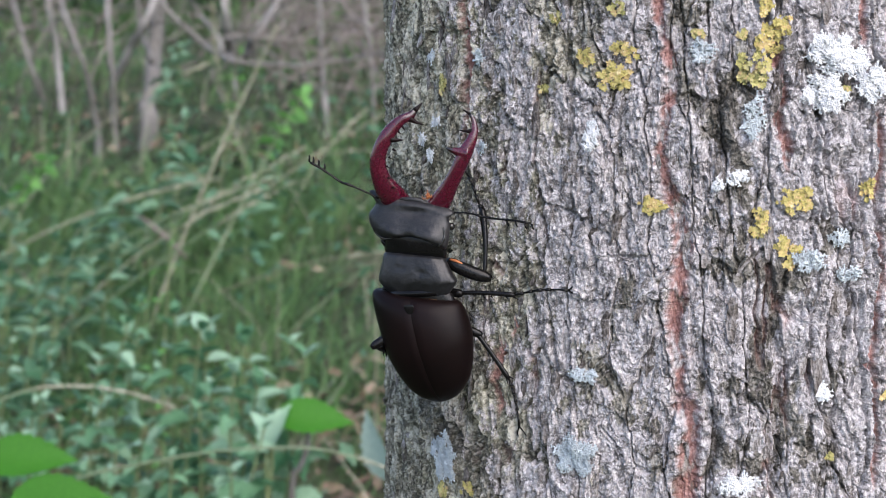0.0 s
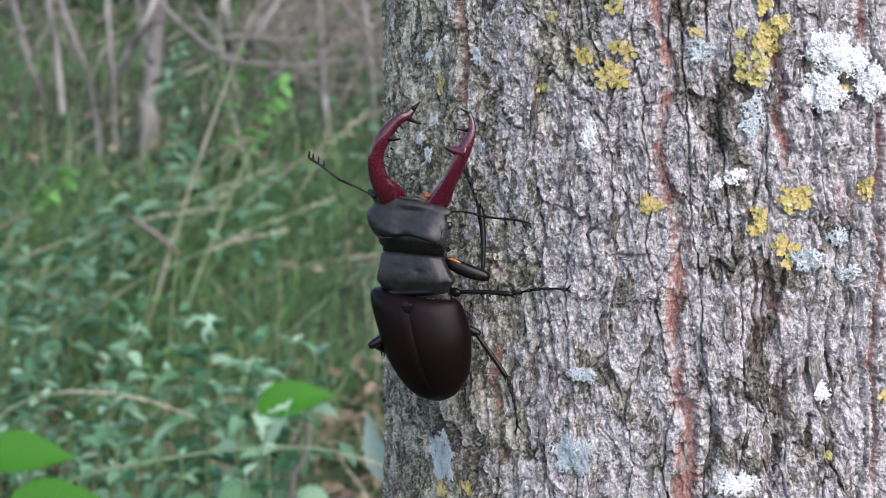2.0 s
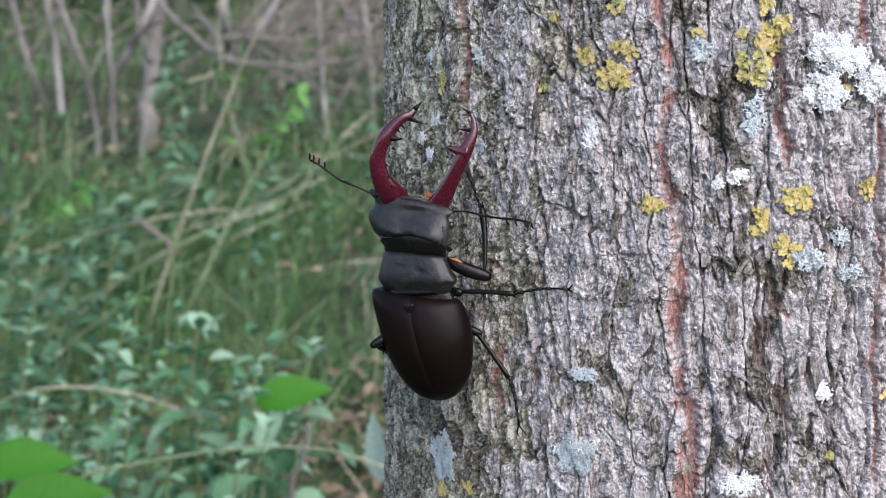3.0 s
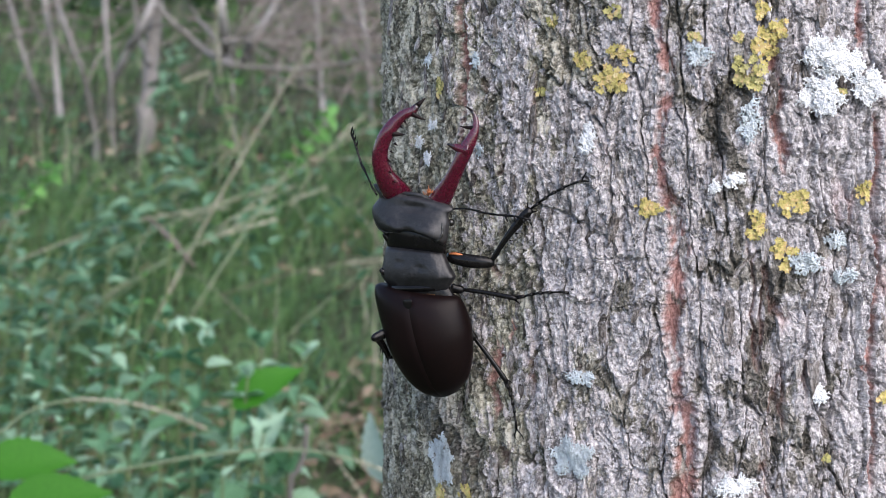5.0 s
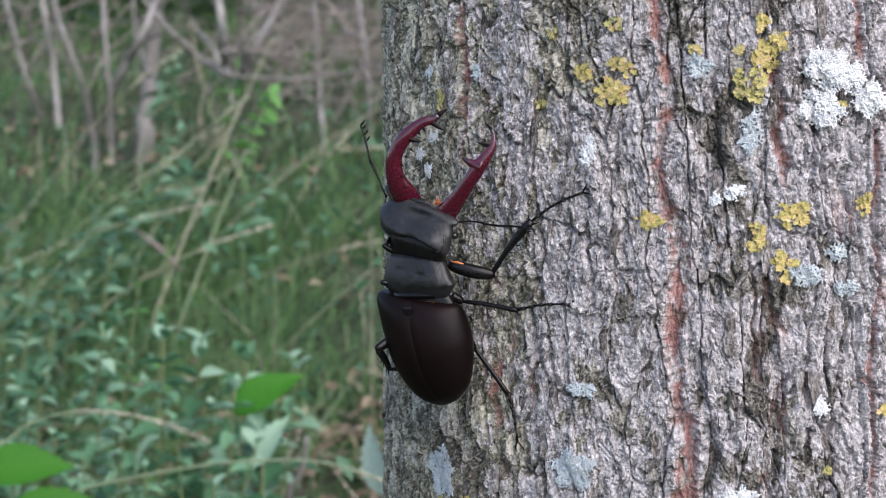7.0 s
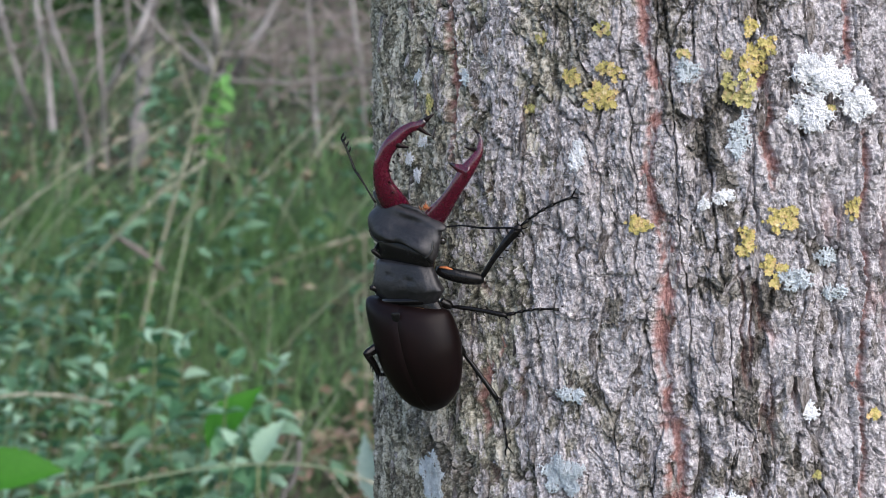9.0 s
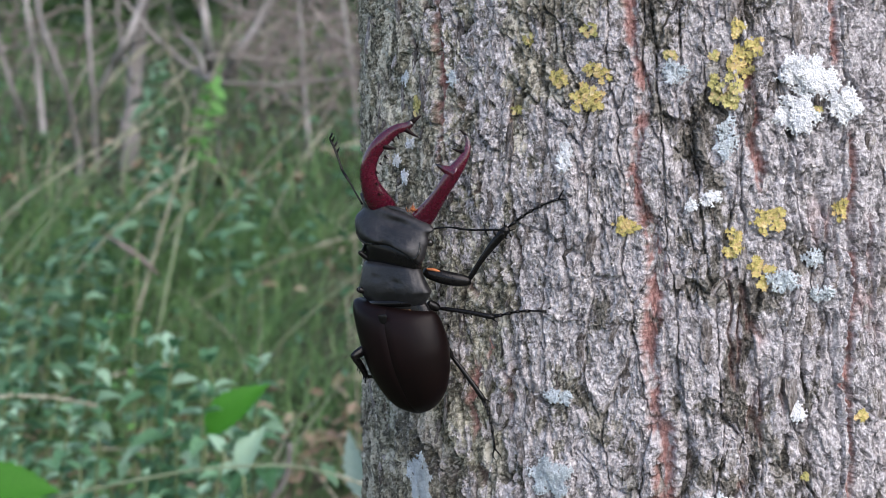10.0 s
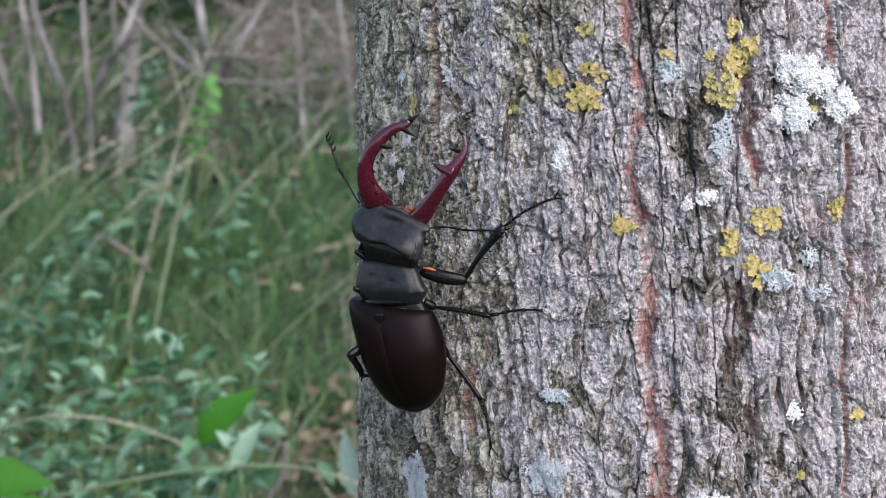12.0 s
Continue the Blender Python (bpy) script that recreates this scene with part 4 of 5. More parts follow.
for row in [(796, 806, 84, 112, 2, 190), (1016, 800, 88, 76, 4, 150), (1474, 92, 88, 60, 1, 120), (1462, 160, 84, 70, 3, 120), (1536, 150, 60, 66, 5, 90), (1500, 112, 90, 50, 7, 90),
            (1034, 664, 52, 24, 6, 30), (1432, 458, 60, 34, 8, 40), (1500, 482, 44, 24, 10, 24), (1310, 852, 80, 44, 9, 50), (1448, 694, 30, 30, 11, 24),
            (1306, 316, 34, 24, 13, 18), (1272, 326, 18, 16, 15, 8), (1240, 96, 44, 40, 12, 24), (772, 214, 26, 18, 17, 12), (758, 248, 26, 16, 19, 12), (770, 274, 22, 28, 21, 16),
            (772, 100, 22, 22, 14, 10), (855, 100, 20, 26, 16, 10), (1050, 240, 26, 60, 23, 26), (856, 262, 18, 18, 18, 8), (1490, 420, 40, 30, 22, 20), (1330, 210, 40, 80, 24, 30)]:
    lichen(*row[:4], "strap", row[4], int(row[5] * 1.7))


# ---- ground ----
def ground_z(x, y):
    rise = 0.14 * np.logaddexp(0, (np.asarray(y, float) - 0.35) * 6) / 6
    top = 0.14 * np.logaddexp(0, (np.asarray(y, float) - 14) * 1.0)
    return rise - top + 0.03 * layered(np.asarray(x, float) * 1.3 + 9, np.asarray(y, float) * 1.3 + 9, 7, 3)


def build_ground():
    xs = np.concatenate([-np.geomspace(400, 3, 26), np.linspace(-2.9, 2.9, 90), np.geomspace(3, 400, 26)])
    ys = np.concatenate([-np.geomspace(400, 1.0, 20), np.linspace(-0.9, 6, 110), np.geomspace(6.1, 400, 40)])
    X, Y = np.meshgrid(xs, ys)
    co = np.stack([X, Y, ground_z(X, Y)], -1).reshape(-1, 3)
    n = len(xs)
    faces = [(i * n + j, i * n + j + 1, (i + 1) * n + j + 1, (i + 1) * n + j) for i in range(len(ys) - 1) for j in range(n - 1)]
    me = bpy.data.meshes.new("ground")
    me.from_pydata(co.tolist(), [], faces)
    me.materials.append(M_GROUND)
    me.shade_smooth()
    return tagged(new("ground", me), "sloping woodland ground with soil and leaf litter", "ground", kind="structure")


build_ground()


def stuff(name, verts, faces, material, label, category):
    me = bpy.data.meshes.new(name)
    me.from_pydata(verts, [], faces)
    me.materials.append(material)
    me.shade_smooth()
    return tagged(new(name, me), label, category, kind="stuff")


def grow_grass(name, count, xr, yr, tall, wide, seed, material, label):
    rng = np.random.default_rng(seed)
    x, y = rng.uniform(*xr, count), rng.uniform(*yr, count)
    clump = layered(x * 3.1, y * 3.1, seed, 3)
    keep = clump + rng.uniform(-0.35, 0.35, count) > -0.12
    x, y = x[keep], y[keep]
    n = len(x)
    z = ground_z(x, y) - 0.01
    h = rng.uniform(0.45, 1.15, n) * tall
    w = rng.uniform(0.6, 1.2, n) * wide
    to = rng.normal(0.3, 1.5, n)          # most blades lean with the wind
    bow = rng.uniform(0.7, 1.75, n)
    dx, dy = np.cos(to), np.sin(to)
    verts = []
    for k in range(5):
        t = k / 4
        out = h * bow * t * t * 0.8
        up = h * (t - 0.32 * bow * t ** 3)
        ww = w * (1 - t) ** 0.7 * 0.5 + 0.0001
        for side in (-1, 1):
            verts.append(np.stack([x + dx * out - side * dy * ww, y + dy * out + side * dx * ww, z + up], -1))
    v = np.stack(verts, 1).reshape(-1, 3)
    b = np.arange(n)[:, None] * 10
    f = np.concatenate([b + np.array([2 * k, 2 * k + 1, 2 * k + 3, 2 * k + 2]) for k in range(4)], 0)
    return stuff(name, v.tolist(), f.tolist(), material, label, "grass")


grow_grass("grass", 5000, (-1.8, 1.6), (-1.0, 0.85), 0.10, 0.0030, 10, M_GRASS, "short green grass round the foot of the tree")
grow_grass("grass", 27000, (-1.6, 1.2), (0.95, 2.3), 0.15, 0.0019, 11, M_GRASS, "fine green woodland grass leaning in the wind")
grow_grass("grass", 24000, (-2.8, 1.8), (2.2, 6.0), 0.17, 0.0036, 12, M_GRASS, "tall green woodland grass on the slope")
grow_grass("dry_grass", 700, (-1.6, 0.6), (0.95, 4.0), 0.26, 0.0028, 13, M_STRAW, "thin dry straw-coloured grass among the green")


def scatter_leaves(name, count, xr, yr, zr, size, seed, material, label, category):
    """Small bent leaves: on the ground, or as leafage up to a height."""
    rng = np.random.default_rng(seed)
    x, y = rng.uniform(*xr, count), rng.uniform(*yr, count)
    lump = layered(x * 1.6 + 40, y * 1.6, seed, 3)
    z = ground_z(x, y) + 0.006 + rng.uniform(*zr, count) * np.clip(0.6 + lump * 1.6, 0.1, 1.4)
    verts, faces = [], []
    for i in range(count):
        m = Euler((rng.normal(0, 0.5), rng.normal(0, 0.5), rng.uniform(0, 6.3))).to_matrix()
        s = size * rng.uniform(0.6, 1.3)
        o = Vector((x[i], y[i], z[i]))
        b = len(verts)
        for p in ((0, 0, 0), (0.35, -0.25, 0.08), (0.35, 0, -0.02), (0.35, 0.25, 0.08), (0.75, -0.17, 0.05), (0.75, 0, -0.06), (0.75, 0.17, 0.05), (1.05, 0, -0.16)):
            verts.append(tuple(o + m @ (Vector(p) * s)))
        faces += [(b, b + 1, b + 2), (b, b + 2, b + 3), (b + 1, b + 4, b + 5, b + 2), (b + 2, b + 5, b + 6, b + 3), (b + 4, b + 7, b + 5), (b + 5, b + 7, b + 6)]
    return stuff(name, verts, faces, material, label, category)


scatter_leaves("leaf_litter", 900, (-0.45, 0.12), (0.8, 1.5), (0, 0.03), 0.024, 24, M_DEAD, "brown fallen leaves round the herbs", "litter")
scatter_leaves("leaf_litter", 1500, (-1.6, 0.8), (0.75, 3.2), (0, 0.02), 0.026, 21, M_DEAD, "brown fallen leaves strewn on the ground", "litter")
scatter_leaves("undergrowth", 11000, (-4.0, 2.0), (4.2, 8.0), (0, 1.3), 0.075, 22, M_SHADE, "dense dark green undergrowth", "undergrowth")
scatter_leaves("ground_herbs", 1300, (-1.5, 0.5), (1.05, 3.2), (0.02, 0.17), 0.022, 23, M_BLUE, "low dull green herbs among the grass", "herbs")


# ---- shrubs and dry twigs ----
def foot_below(p):
    """Where a point of the first view's frame stands on the ground, in the world."""
    w = VIEW @ p
    return Vector((w.x, w.y, float(ground_z(w.x, w.y))))


def shrub(stems, d, label):
    """A bare shrub: stems and branches as lines of (across, down) at a distance, with a radius in units."""
    b = foot_below(spot(*stems[0][0][0], d))
    root = thing("shrub", Matrix.Translation(b), label, "shrub")
    rng = random.Random(int(d * 100))
    for line, r, grounded in stems:
        pts = [VIEW @ spot(x, y, d + 0.06 * math.sin(i * 2 + r)) for i, (x, y) in enumerate(line)]
        if grounded:
            pts = [Vector((pts[0].x, pts[0].y, float(ground_z(pts[0].x, pts[0].y)) - 0.03))] + pts
        p = spline([tuple(q - b) for q in pts], 18)
        rr = [r * K * d * (1.12 - 0.4 * i / 17 + 0.12 * rng.uniform(-1, 1)) for i in range(18)]
        bm = bmesh.new()
        tube(bm, p + np.random.default_rng(int(r * 7)).normal(0, r * K * d * 0.15, p.shape), rr, 9)
        part("stem" if grounded else "branch", bm, M_SHRUB, root)


shrub([([(258, 300), (264, 200), (272, 90), (286, -60)], 16, True), ([(270, 110), (250, 50), (236, -60)], 5, False)], 2.75, "bare grey-brown shrub stem standing in grass")
shrub([([(201, 330), (203, 240), (198, 130), (192, 40), (186, -60)], 6, True), ([(203, 140), (232, 84), (262, 30), (296, -60)], 7.5, False), ([(176, 300), (172, 220), (146, 110), (116, 30), (92, -60)], 6, True)], 2.65, "bare pale forked shrub stems")
shrub([([(108, 270), (92, 222), (62, 140), (24, 10), (10, -60)], 6, True), ([(118, 300), (104, 120), (84, 0), (78, -60)], 6, True)], 3.0, "bare grey shrub with slanting thin stem")
shrub([([(420, 230), (416, 150), (414, 112)], 2.6, True), ([(402, 66), (398, 20), (388, -60)], 8, False), ([(440, 92), (456, 58), (494, 0), (520, -60)], 9, False), ([(415, 112), (361, 78), (295, 18), (250, -40)], 5.5, False), ([(394, 92), (384, 62), (349, 20), (330, -30)], 4, False), ([(402, 66), (406, 92), (415, 112)], 6, False), ([(415, 112), (432, 104), (440, 92)], 6, False), ([(414, 111), (500, 116), (580, 112), (700, 88)], 4, False)], 2.7, "bare light-grey shrub with spreading branches")
shrub([([(664, 260), (656, 90), (634, -60)], 3.6, True), ([(580, 240), (570, 100), (560, -60)], 5, True)], 2.9, "thin bare grey shrub stems")


def brushwood():
    rng = random.Random(8)
    base = foot_below(spot(360, 200, 3.2))
    root = thing("brush_pile", Matrix.Translation(base), "tangle of dry grey-brown twigs under the shrubs", "twigs")
    for i in range(260):
        d = rng.uniform(2.5, 4.2)
        px, py = (rng.uniform(400, 740), rng.gauss(95, 45)) if i % 5 < 3 else (rng.uniform(-40, 760), rng.gauss(60, 60))
        a = rng.gauss(0, 0.5) if rng.random() < 0.6 else rng.gauss(1.2, 0.5)
        ln = rng.uniform(80, 260)
        pts = [(VIEW @ spot(px + ln * t * math.cos(a), py - ln * t * math.sin(a) + 18 * math.sin(t * 5 + i), d + 0.2 * t * math.sin(i))) for t in (0, 0.25, 0.5, 0.75, 1)]
        low = min(p.z - float(ground_z(p.x, p.y)) for p in pts)
        if low < 0:
            pts = [p + Vector((0, 0, 0.02 - low)) for p in pts]
        r = rng.uniform(1.0, 2.8) * K * d
        bm = bmesh.new()
        tube(bm, [p - base for p in pts], [r * (1 - 0.15 * k) for k in range(5)], 5)
        part("twig", bm, M_TWIG, root)


brushwood()


# ---- herbs, leaves and grass stalks ----
def leaf_mesh(name, material, slim=0.5, teeth=7, droop=0.25, fold=0.0, jag=0.26):
    """A toothed leaf, one unit long along x, folded at the midrib."""
    bm = bmesh.new()
    n = 2 * teeth
    mid, lo, hi = [], [], []
    for i in range(n + 1):
        t = i / n
        w = slim * 0.5 * (math.sin(math.pi * min(1, t * 1.02) ** 0.75) ** 0.9) * (1 + jag * ((i % 2) - 0.4))
        z = -droop * t * t
        mid.append(bm.verts.new((t, 0, z)))
        lo.append(bm.verts.new((t + 0.02 * (i % 2), -max(w, 0.004) * (1 - 0.3 * fold), z + (0.30 + 0.5 * fold) * w + 0.02 * fold * math.sin(9 * t))))
        hi.append(bm.verts.new((t + 0.02 * (i % 2), max(w, 0.004) * (1 - 0.2 * fold), z + (0.30 + 0.5 * fold) * w - 0.02 * fold * math.sin(8 * t))))
    for i in range(n):
        bm.faces.new((lo[i], lo[i + 1], mid[i + 1], mid[i]))
        bm.faces.new((mid[i], mid[i + 1], hi[i + 1], hi[i]))
    return mesh_of(bm, name, material)


LEAF = {
    "herb": leaf_mesh("leaf", M_HERB, 0.6, 7, 0.22, 0.6), "blue": leaf_mesh("leaf", M_BLUE, 0.5, 6, 0.25, 0.8), "lime": leaf_mesh("leaf", M_LIME, 0.55, 5, 0.2),
    "bright": leaf_mesh("leaf", M_BRIGHT, 0.52, 9, 0.16, 0.2, 0.07), "pale": leaf_mesh("leaf", M_PALE, 0.42, 8, 0.2),
}


def herb(px, py, d, kind, pairs, size, seed, label, lean=0.0, bare=0.35):
    """A leafy herb whose tip shows at (px, py), d metres off; size: leaf length in units of the view."""
    rng = random.Random(seed)
    tip = VIEW @ spot(px, py, d)
    foot = Vector((tip.x - lean, tip.y + rng.uniform(-0.03, 0.05), 0))
    foot.z = float(ground_z(foot.x, foot.y)) - 0.005
    root = thing("herb", Matrix.Translation(foot), label, "herb", "herbs beside the trunk")
    top = tip - foot
    line = spline([(0, 0, 0), tuple(top * 0.5 + Vector((-lean * 0.15 + rng.uniform(-0.01, 0.01), 0, 0.01))), tuple(top)], 14)
    bm = bmesh.new()
    tube(bm, line, [0.0018 * (1 - 0.55 * i / 13) for i in range(14)], 6)
    part("stem", bm, M_STEM, root)
    u = K * d
    az = rng.uniform(0, 3.1)
    for k in range(pairs):
        f = bare + (0.97 - bare) * k / max(1, pairs - 1)
        i = min(int(f * 13), 12)
        p = Vector(line[i]).lerp(Vector(line[i + 1]), f * 13 - i)
        az += 1.57 + rng.uniform(-0.3, 0.3)
        grow = (0.55 + 0.75 * math.sin(math.pi * min(1, 0.25 + (f - bare) / (1 - bare) * 0.72)))
        for half in (0, math.pi):
            s = size * u * grow * rng.uniform(0.8, 1.15)
            ob = new("leaf", LEAF[kind])
            ob.parent = root
            ob.matrix_basis = Matrix.LocRotScale(p, Euler((rng.uniform(-0.5, 0.5), rng.uniform(-0.6, 0.35) if f < 0.9 else -0.9, az + half + rng.uniform(-0.3, 0.3))), (s, s, s))
    return root


GREY = "grey-green toothed-leaf herb stem swaying in the wind"
BLUE = "dull blue-green leafy herb among the grass"
swaying = []
for i, row in enumerate([
        (306, 392, 1.12, "lime", 6, 26, 0.02), (262, 476, 1.1, "lime", 3, 40, 0.03), (242, 522, 1.04, "herb", 9, 52, 0.05), (225, 560, 1.0, "herb", 8, 54, 0.06), (310, 545, 1.0, "herb", 6, 64, 0.03), (370, 570, 1.0, "herb", 6, 70, 0.02),
        (432, 592, 1.0, "herb", 3, 66, -0.02), (530, 605, 1.0, "herb", 4, 62, 0.05), (430, 652, 0.94, "herb", 5, 66, 0.03), (180, 632, 1.02, "herb", 7, 48, 0.05), (150, 700, 0.98, "herb", 6, 50, 0.04),
        (70, 700, 1.02, "herb", 5, 50, 0.03), (350, 716, 0.94, "herb", 5, 56, 0.01), (280, 650, 1.06, "herb", 6, 46, 0.03), (470, 752, 0.92, "herb", 3, 72, 0.03),
        (90, 630, 1.1, "herb", 6, 44, 0.04), (30, 610, 1.14, "herb", 5, 42, 0.04), (200, 690, 0.96, "herb", 6, 54, 0.03), (110, 745, 0.94, "herb", 5, 54, 0.02), (240, 745, 0.92, "herb", 5, 52, 0.02),
        (190, 790, 0.90, "herb", 4, 54, 0.01), (300, 800, 0.92, "herb", 4, 52, 0.01), (410, 830, 0.88, "herb", 3, 66, 0.01), (140, 830, 0.88, "herb", 4, 52, 0.01), (250, 600, 1.02, "herb", 7, 50, 0.05), (395, 690, 0.98, "herb", 4, 62, 0.02), (452, 606, 1.0, "herb", 2, 84, 0.02), (540, 622, 0.99, "herb", 3, 80, 0.03), (438, 668, 0.98, "herb", 4, 84, 0.02), (500, 700, 1.0, "herb", 3, 84, 0.02), (350, 570, 0.97, "herb", 4, 76, 0.02)]):
    swaying.append((herb(*row[:4], row[4] + 4, row[5] * 0.78, 100 + i, GREY, row[6]), 1.6 + 0.05 * i, 0.7 * i, 0.0))
for i, row in enumerate([(40, 400, 1.5), (95, 420, 1.45), (150, 400, 1.55), (70, 470, 1.4), (160, 470, 1.45), (20, 500, 1.35), (120, 520, 1.3), (200, 430, 1.5), (60, 560, 1.3), (230, 370, 1.7), (300, 250, 2.0), (330, 210, 2.1), (20, 350, 1.6), (470, 300, 1.9)]):
    swaying.append((herb(*row, "blue", 7, 44, 200 + i, BLUE, 0.03, 0.2), 1.2, 0.9 * i, 0.0))


for i, row in enumerate([(428, 92, 2.5, "lime", 3, 22), (322, 84, 2.5, "blue", 7, 34), (306, 92, 2.55, "blue", 6, 30), (428, 140, 2.3, "lime", 3, 24), (180, 350, 1.7, "blue", 6, 44), (240, 330, 1.8, "blue", 6, 44), (130, 440, 1.4, "blue", 6, 48)]):
    swaying.append((herb(*row, 300 + i, "young light green sprout among the shrubs" if row[3] == "lime" else BLUE, 0.05, 0.5), 1.0, 1.1 * i, 0.0))


def broad_leaf(px, py, d, size, kind, turn, label, stem_to=(0, 400)):
    """A single broad leaf on its stalk; its base at (px, py)."""
    root = thing("broad_leaf_plant", VIEW @ pose(*spot(px, py, d)), label, "plant", "broad leaves")
    u = K * d
    bm = bmesh.new()
    tube(bm, spline([(0, 0, 0), (stem_to[0] * 0.3 * u, 0.01, -stem_to[1] * 0.4 * u), (stem_to[0] * u, 0.02, -stem_to[1] * u)], 10), [0.0014 + 0.00008 * i for i in range(10)], 6)
    part("stem", bm, M_STEM, root)
    ob = new("leaf", LEAF[kind])
    ob.parent = root
    ob.matrix_basis = leaf_turn(turn, size * u)
    return root, ob


def leaf_turn(deg, s, tip=-55):
    """Leaf pointing deg above the right-hand side, its face tipped to the viewer."""
    return pose(0, 0, 0, 0, -deg) @ pose(0, 0, 0, -tip) @ Matrix.Diagonal((s, s, s, 1))


wind_leaf, wind_blade = broad_leaf(484, 742, 0.95, 142, "bright", 0, "bright green pointed leaf blown by the wind", (-40, 420))
corner = [broad_leaf(-36, 816, 0.80, 168, "bright", 4, "large bright green leaf low by the path"), broad_leaf(4, 906, 0.78, 190, "bright", 10, "large bright green leaf low by the path")]
pale_leaf = broad_leaf(690, 858, 0.90, 128, "pale", 112, "pale grey-green leaf beside the trunk")
low_leaf = [broad_leaf(380, 890, 0.92, 90, "herb", 30, "grey-green leaf low in the herbs"), broad_leaf(470, 800, 0.94, 96, "herb", 70, "grey-green leaf low in the herbs")]


def stalk(px, py, length, bow, r, head, material, label, seed, leafy=0):
    """A grass stalk rooted where (px, py) meets the ground; length in units there; head: share that bears seed."""
    eye, way = VIEW.translation, (VIEW.to_3x3() @ spot(px, py, 1.0))
    d = 0.3
    while (eye + way * d).z > float(ground_z((eye + way * d).x, (eye + way * d).y)) and d < 6:
        d += 0.01
    u = K * d
    rng = random.Random(seed)
    root = thing("grass_stalk", Matrix.Translation(eye + way * d), label, "grass stalk", "tall grass stalks")
    L = length * u
    pts = [(bow * L * t ** 2.2, 0.02 * L * math.sin(3 * t), L * t * (1 - 0.25 * abs(bow) * t)) for t in np.linspace(0, 1, 22)]
    bm = bmesh.new()
    tube(bm, pts, [r * u * (1 - 0.6 * i / 21) for i in range(22)], 6)
    part("culm", bm, material, root)
    if head:
        bm = bmesh.new()
        for i in range(int(190 * head)):
            f = 1 - head * rng.random()
            k = min(int(f * 21), 20)
            p = Vector(pts[k]).lerp(Vector(pts[k + 1]), f * 21 - k)
            dirn = (Vector(pts[k + 1]) - Vector(pts[k])).normalized()
            s = Vector((rng.gauss(0, 1), rng.gauss(0, 1), rng.gauss(0, 1))).normalized()
            e = p + dirn * rng.uniform(6, 14) * u + s * rng.uniform(2, 6) * u
            tube(bm, [p, p.lerp(e, 0.55), e], [0.5 * u, 1.7 * u, 0.3 * u], 5)
        part("seed_head", bm, M_STRAW, root, "feathery straw-coloured seed head")
    for i in range(leafy):
        p = Vector(pts[21 - int(i * 0.45)])
        for half in (0, math.pi):
            s = 27 * u * rng.uniform(0.6, 1.25)
            ob = new("leaf", LEAF["lime"])
            ob.parent = root
            ob.matrix_basis = Matrix.LocRotScale(p, Euler((rng.uniform(0.2, 1.4), rng.uniform(-0.9, 0.4), half + rng.uniform(-1.3, 1.3))), (s, s, s))
    return root


STRAW = "tall straw-coloured grass stalk bending in the wind"
gust = [(0, 0), (0.6, 4), (1.0, 7), (1.5, -1), (2.0, 5), (2.5, 4), (3.0, 5), (4.0, 4), (5.0, 3), (5.5, -1), (6.0, 2), (6.5, -8), (7.0, -9), (8.0, -14), (9.0, -18), (9.5, -15), (10.0, -16), (10.5, -14), (11.0, -15), (11.5, -14), (12.0, -13)]
culm_gust = [(0, 26), (0.3, 25.5), (0.6, 27), (1.0, 21.5), (1.5, 28.5), (2.0, 22), (2.5, 21), (3.0, 25), (4.0, 30), (5.0, 32.5), (5.5, 29.5), (6.0, 23), (6.5, 19), (7.0, 20.5), (8.0, 15), (9.0, 11), (10.0, 12), (11.0, 11), (12.0, 12)]
stalks = [
    # root, lean at rest, share of the gust, delay
    (stalk(-130, 720, 830, 0.10, 3.1, 0.26, M_CULM, STRAW, 1), 50, 1.0, 0.0),
    (stalk(-110, 640, 700, 0.16, 2.7, 0.26, M_CULM, STRAW, 2), 50, 0.9, 0.3),
    (stalk(-60, 760, 760, 0.14, 2.7, 0.22, M_CULM, STRAW, 3), 44, 0.8, 0.5),
    (stalk(-160, 560, 620, 0.20, 2.4, 0.3, M_STRAW, STRAW, 4), 56, 1.1, 0.8),
    (stalk(60, 640, 520, 0.25, 2.3, 0.28, M_STRAW, STRAW, 5), 40, 0.9, 1.0),
    (stalk(480, 620, 250, 0.05, 2.4, 0.0, M_CULM, STRAW, 6), 46, 0.1, 0.2),
    (stalk(664, 780, 400, 0.0, 2.7, 0.1, M_STRAW, STRAW, 7), 1, 0.05, 0.2),
    (stalk(360, 430, 420, 0.12, 2.3, 0.25, M_STRAW, STRAW, 8), 48, 0.8, 0.6),
    (stalk(-80, 800, 480, 0.25, 2.7, 0.3, M_STRAW, STRAW, 9), 62, 0.7, 0.4),
    (stalk(-120, 870, 460, 0.3, 2.7, 0.35, M_STRAW, STRAW, 10), 68, 0.7, 0.9),
    (stalk(-140, 800, 330, 0.3, 3.0, 0.4, M_STRAW, STRAW, 19), 66, 0.6, 0.3),
    (stalk(300, 560, 420, 0.18, 2.0, 0.2, M_STRAW, STRAW, 12), 62, 0.5, 0.2),
    (stalk(420, 330, 300, 0.3, 1.8, 0.3, M_STRAW, STRAW, 13), 60, 0.6, 0.1),
]
rng = random.Random(55)
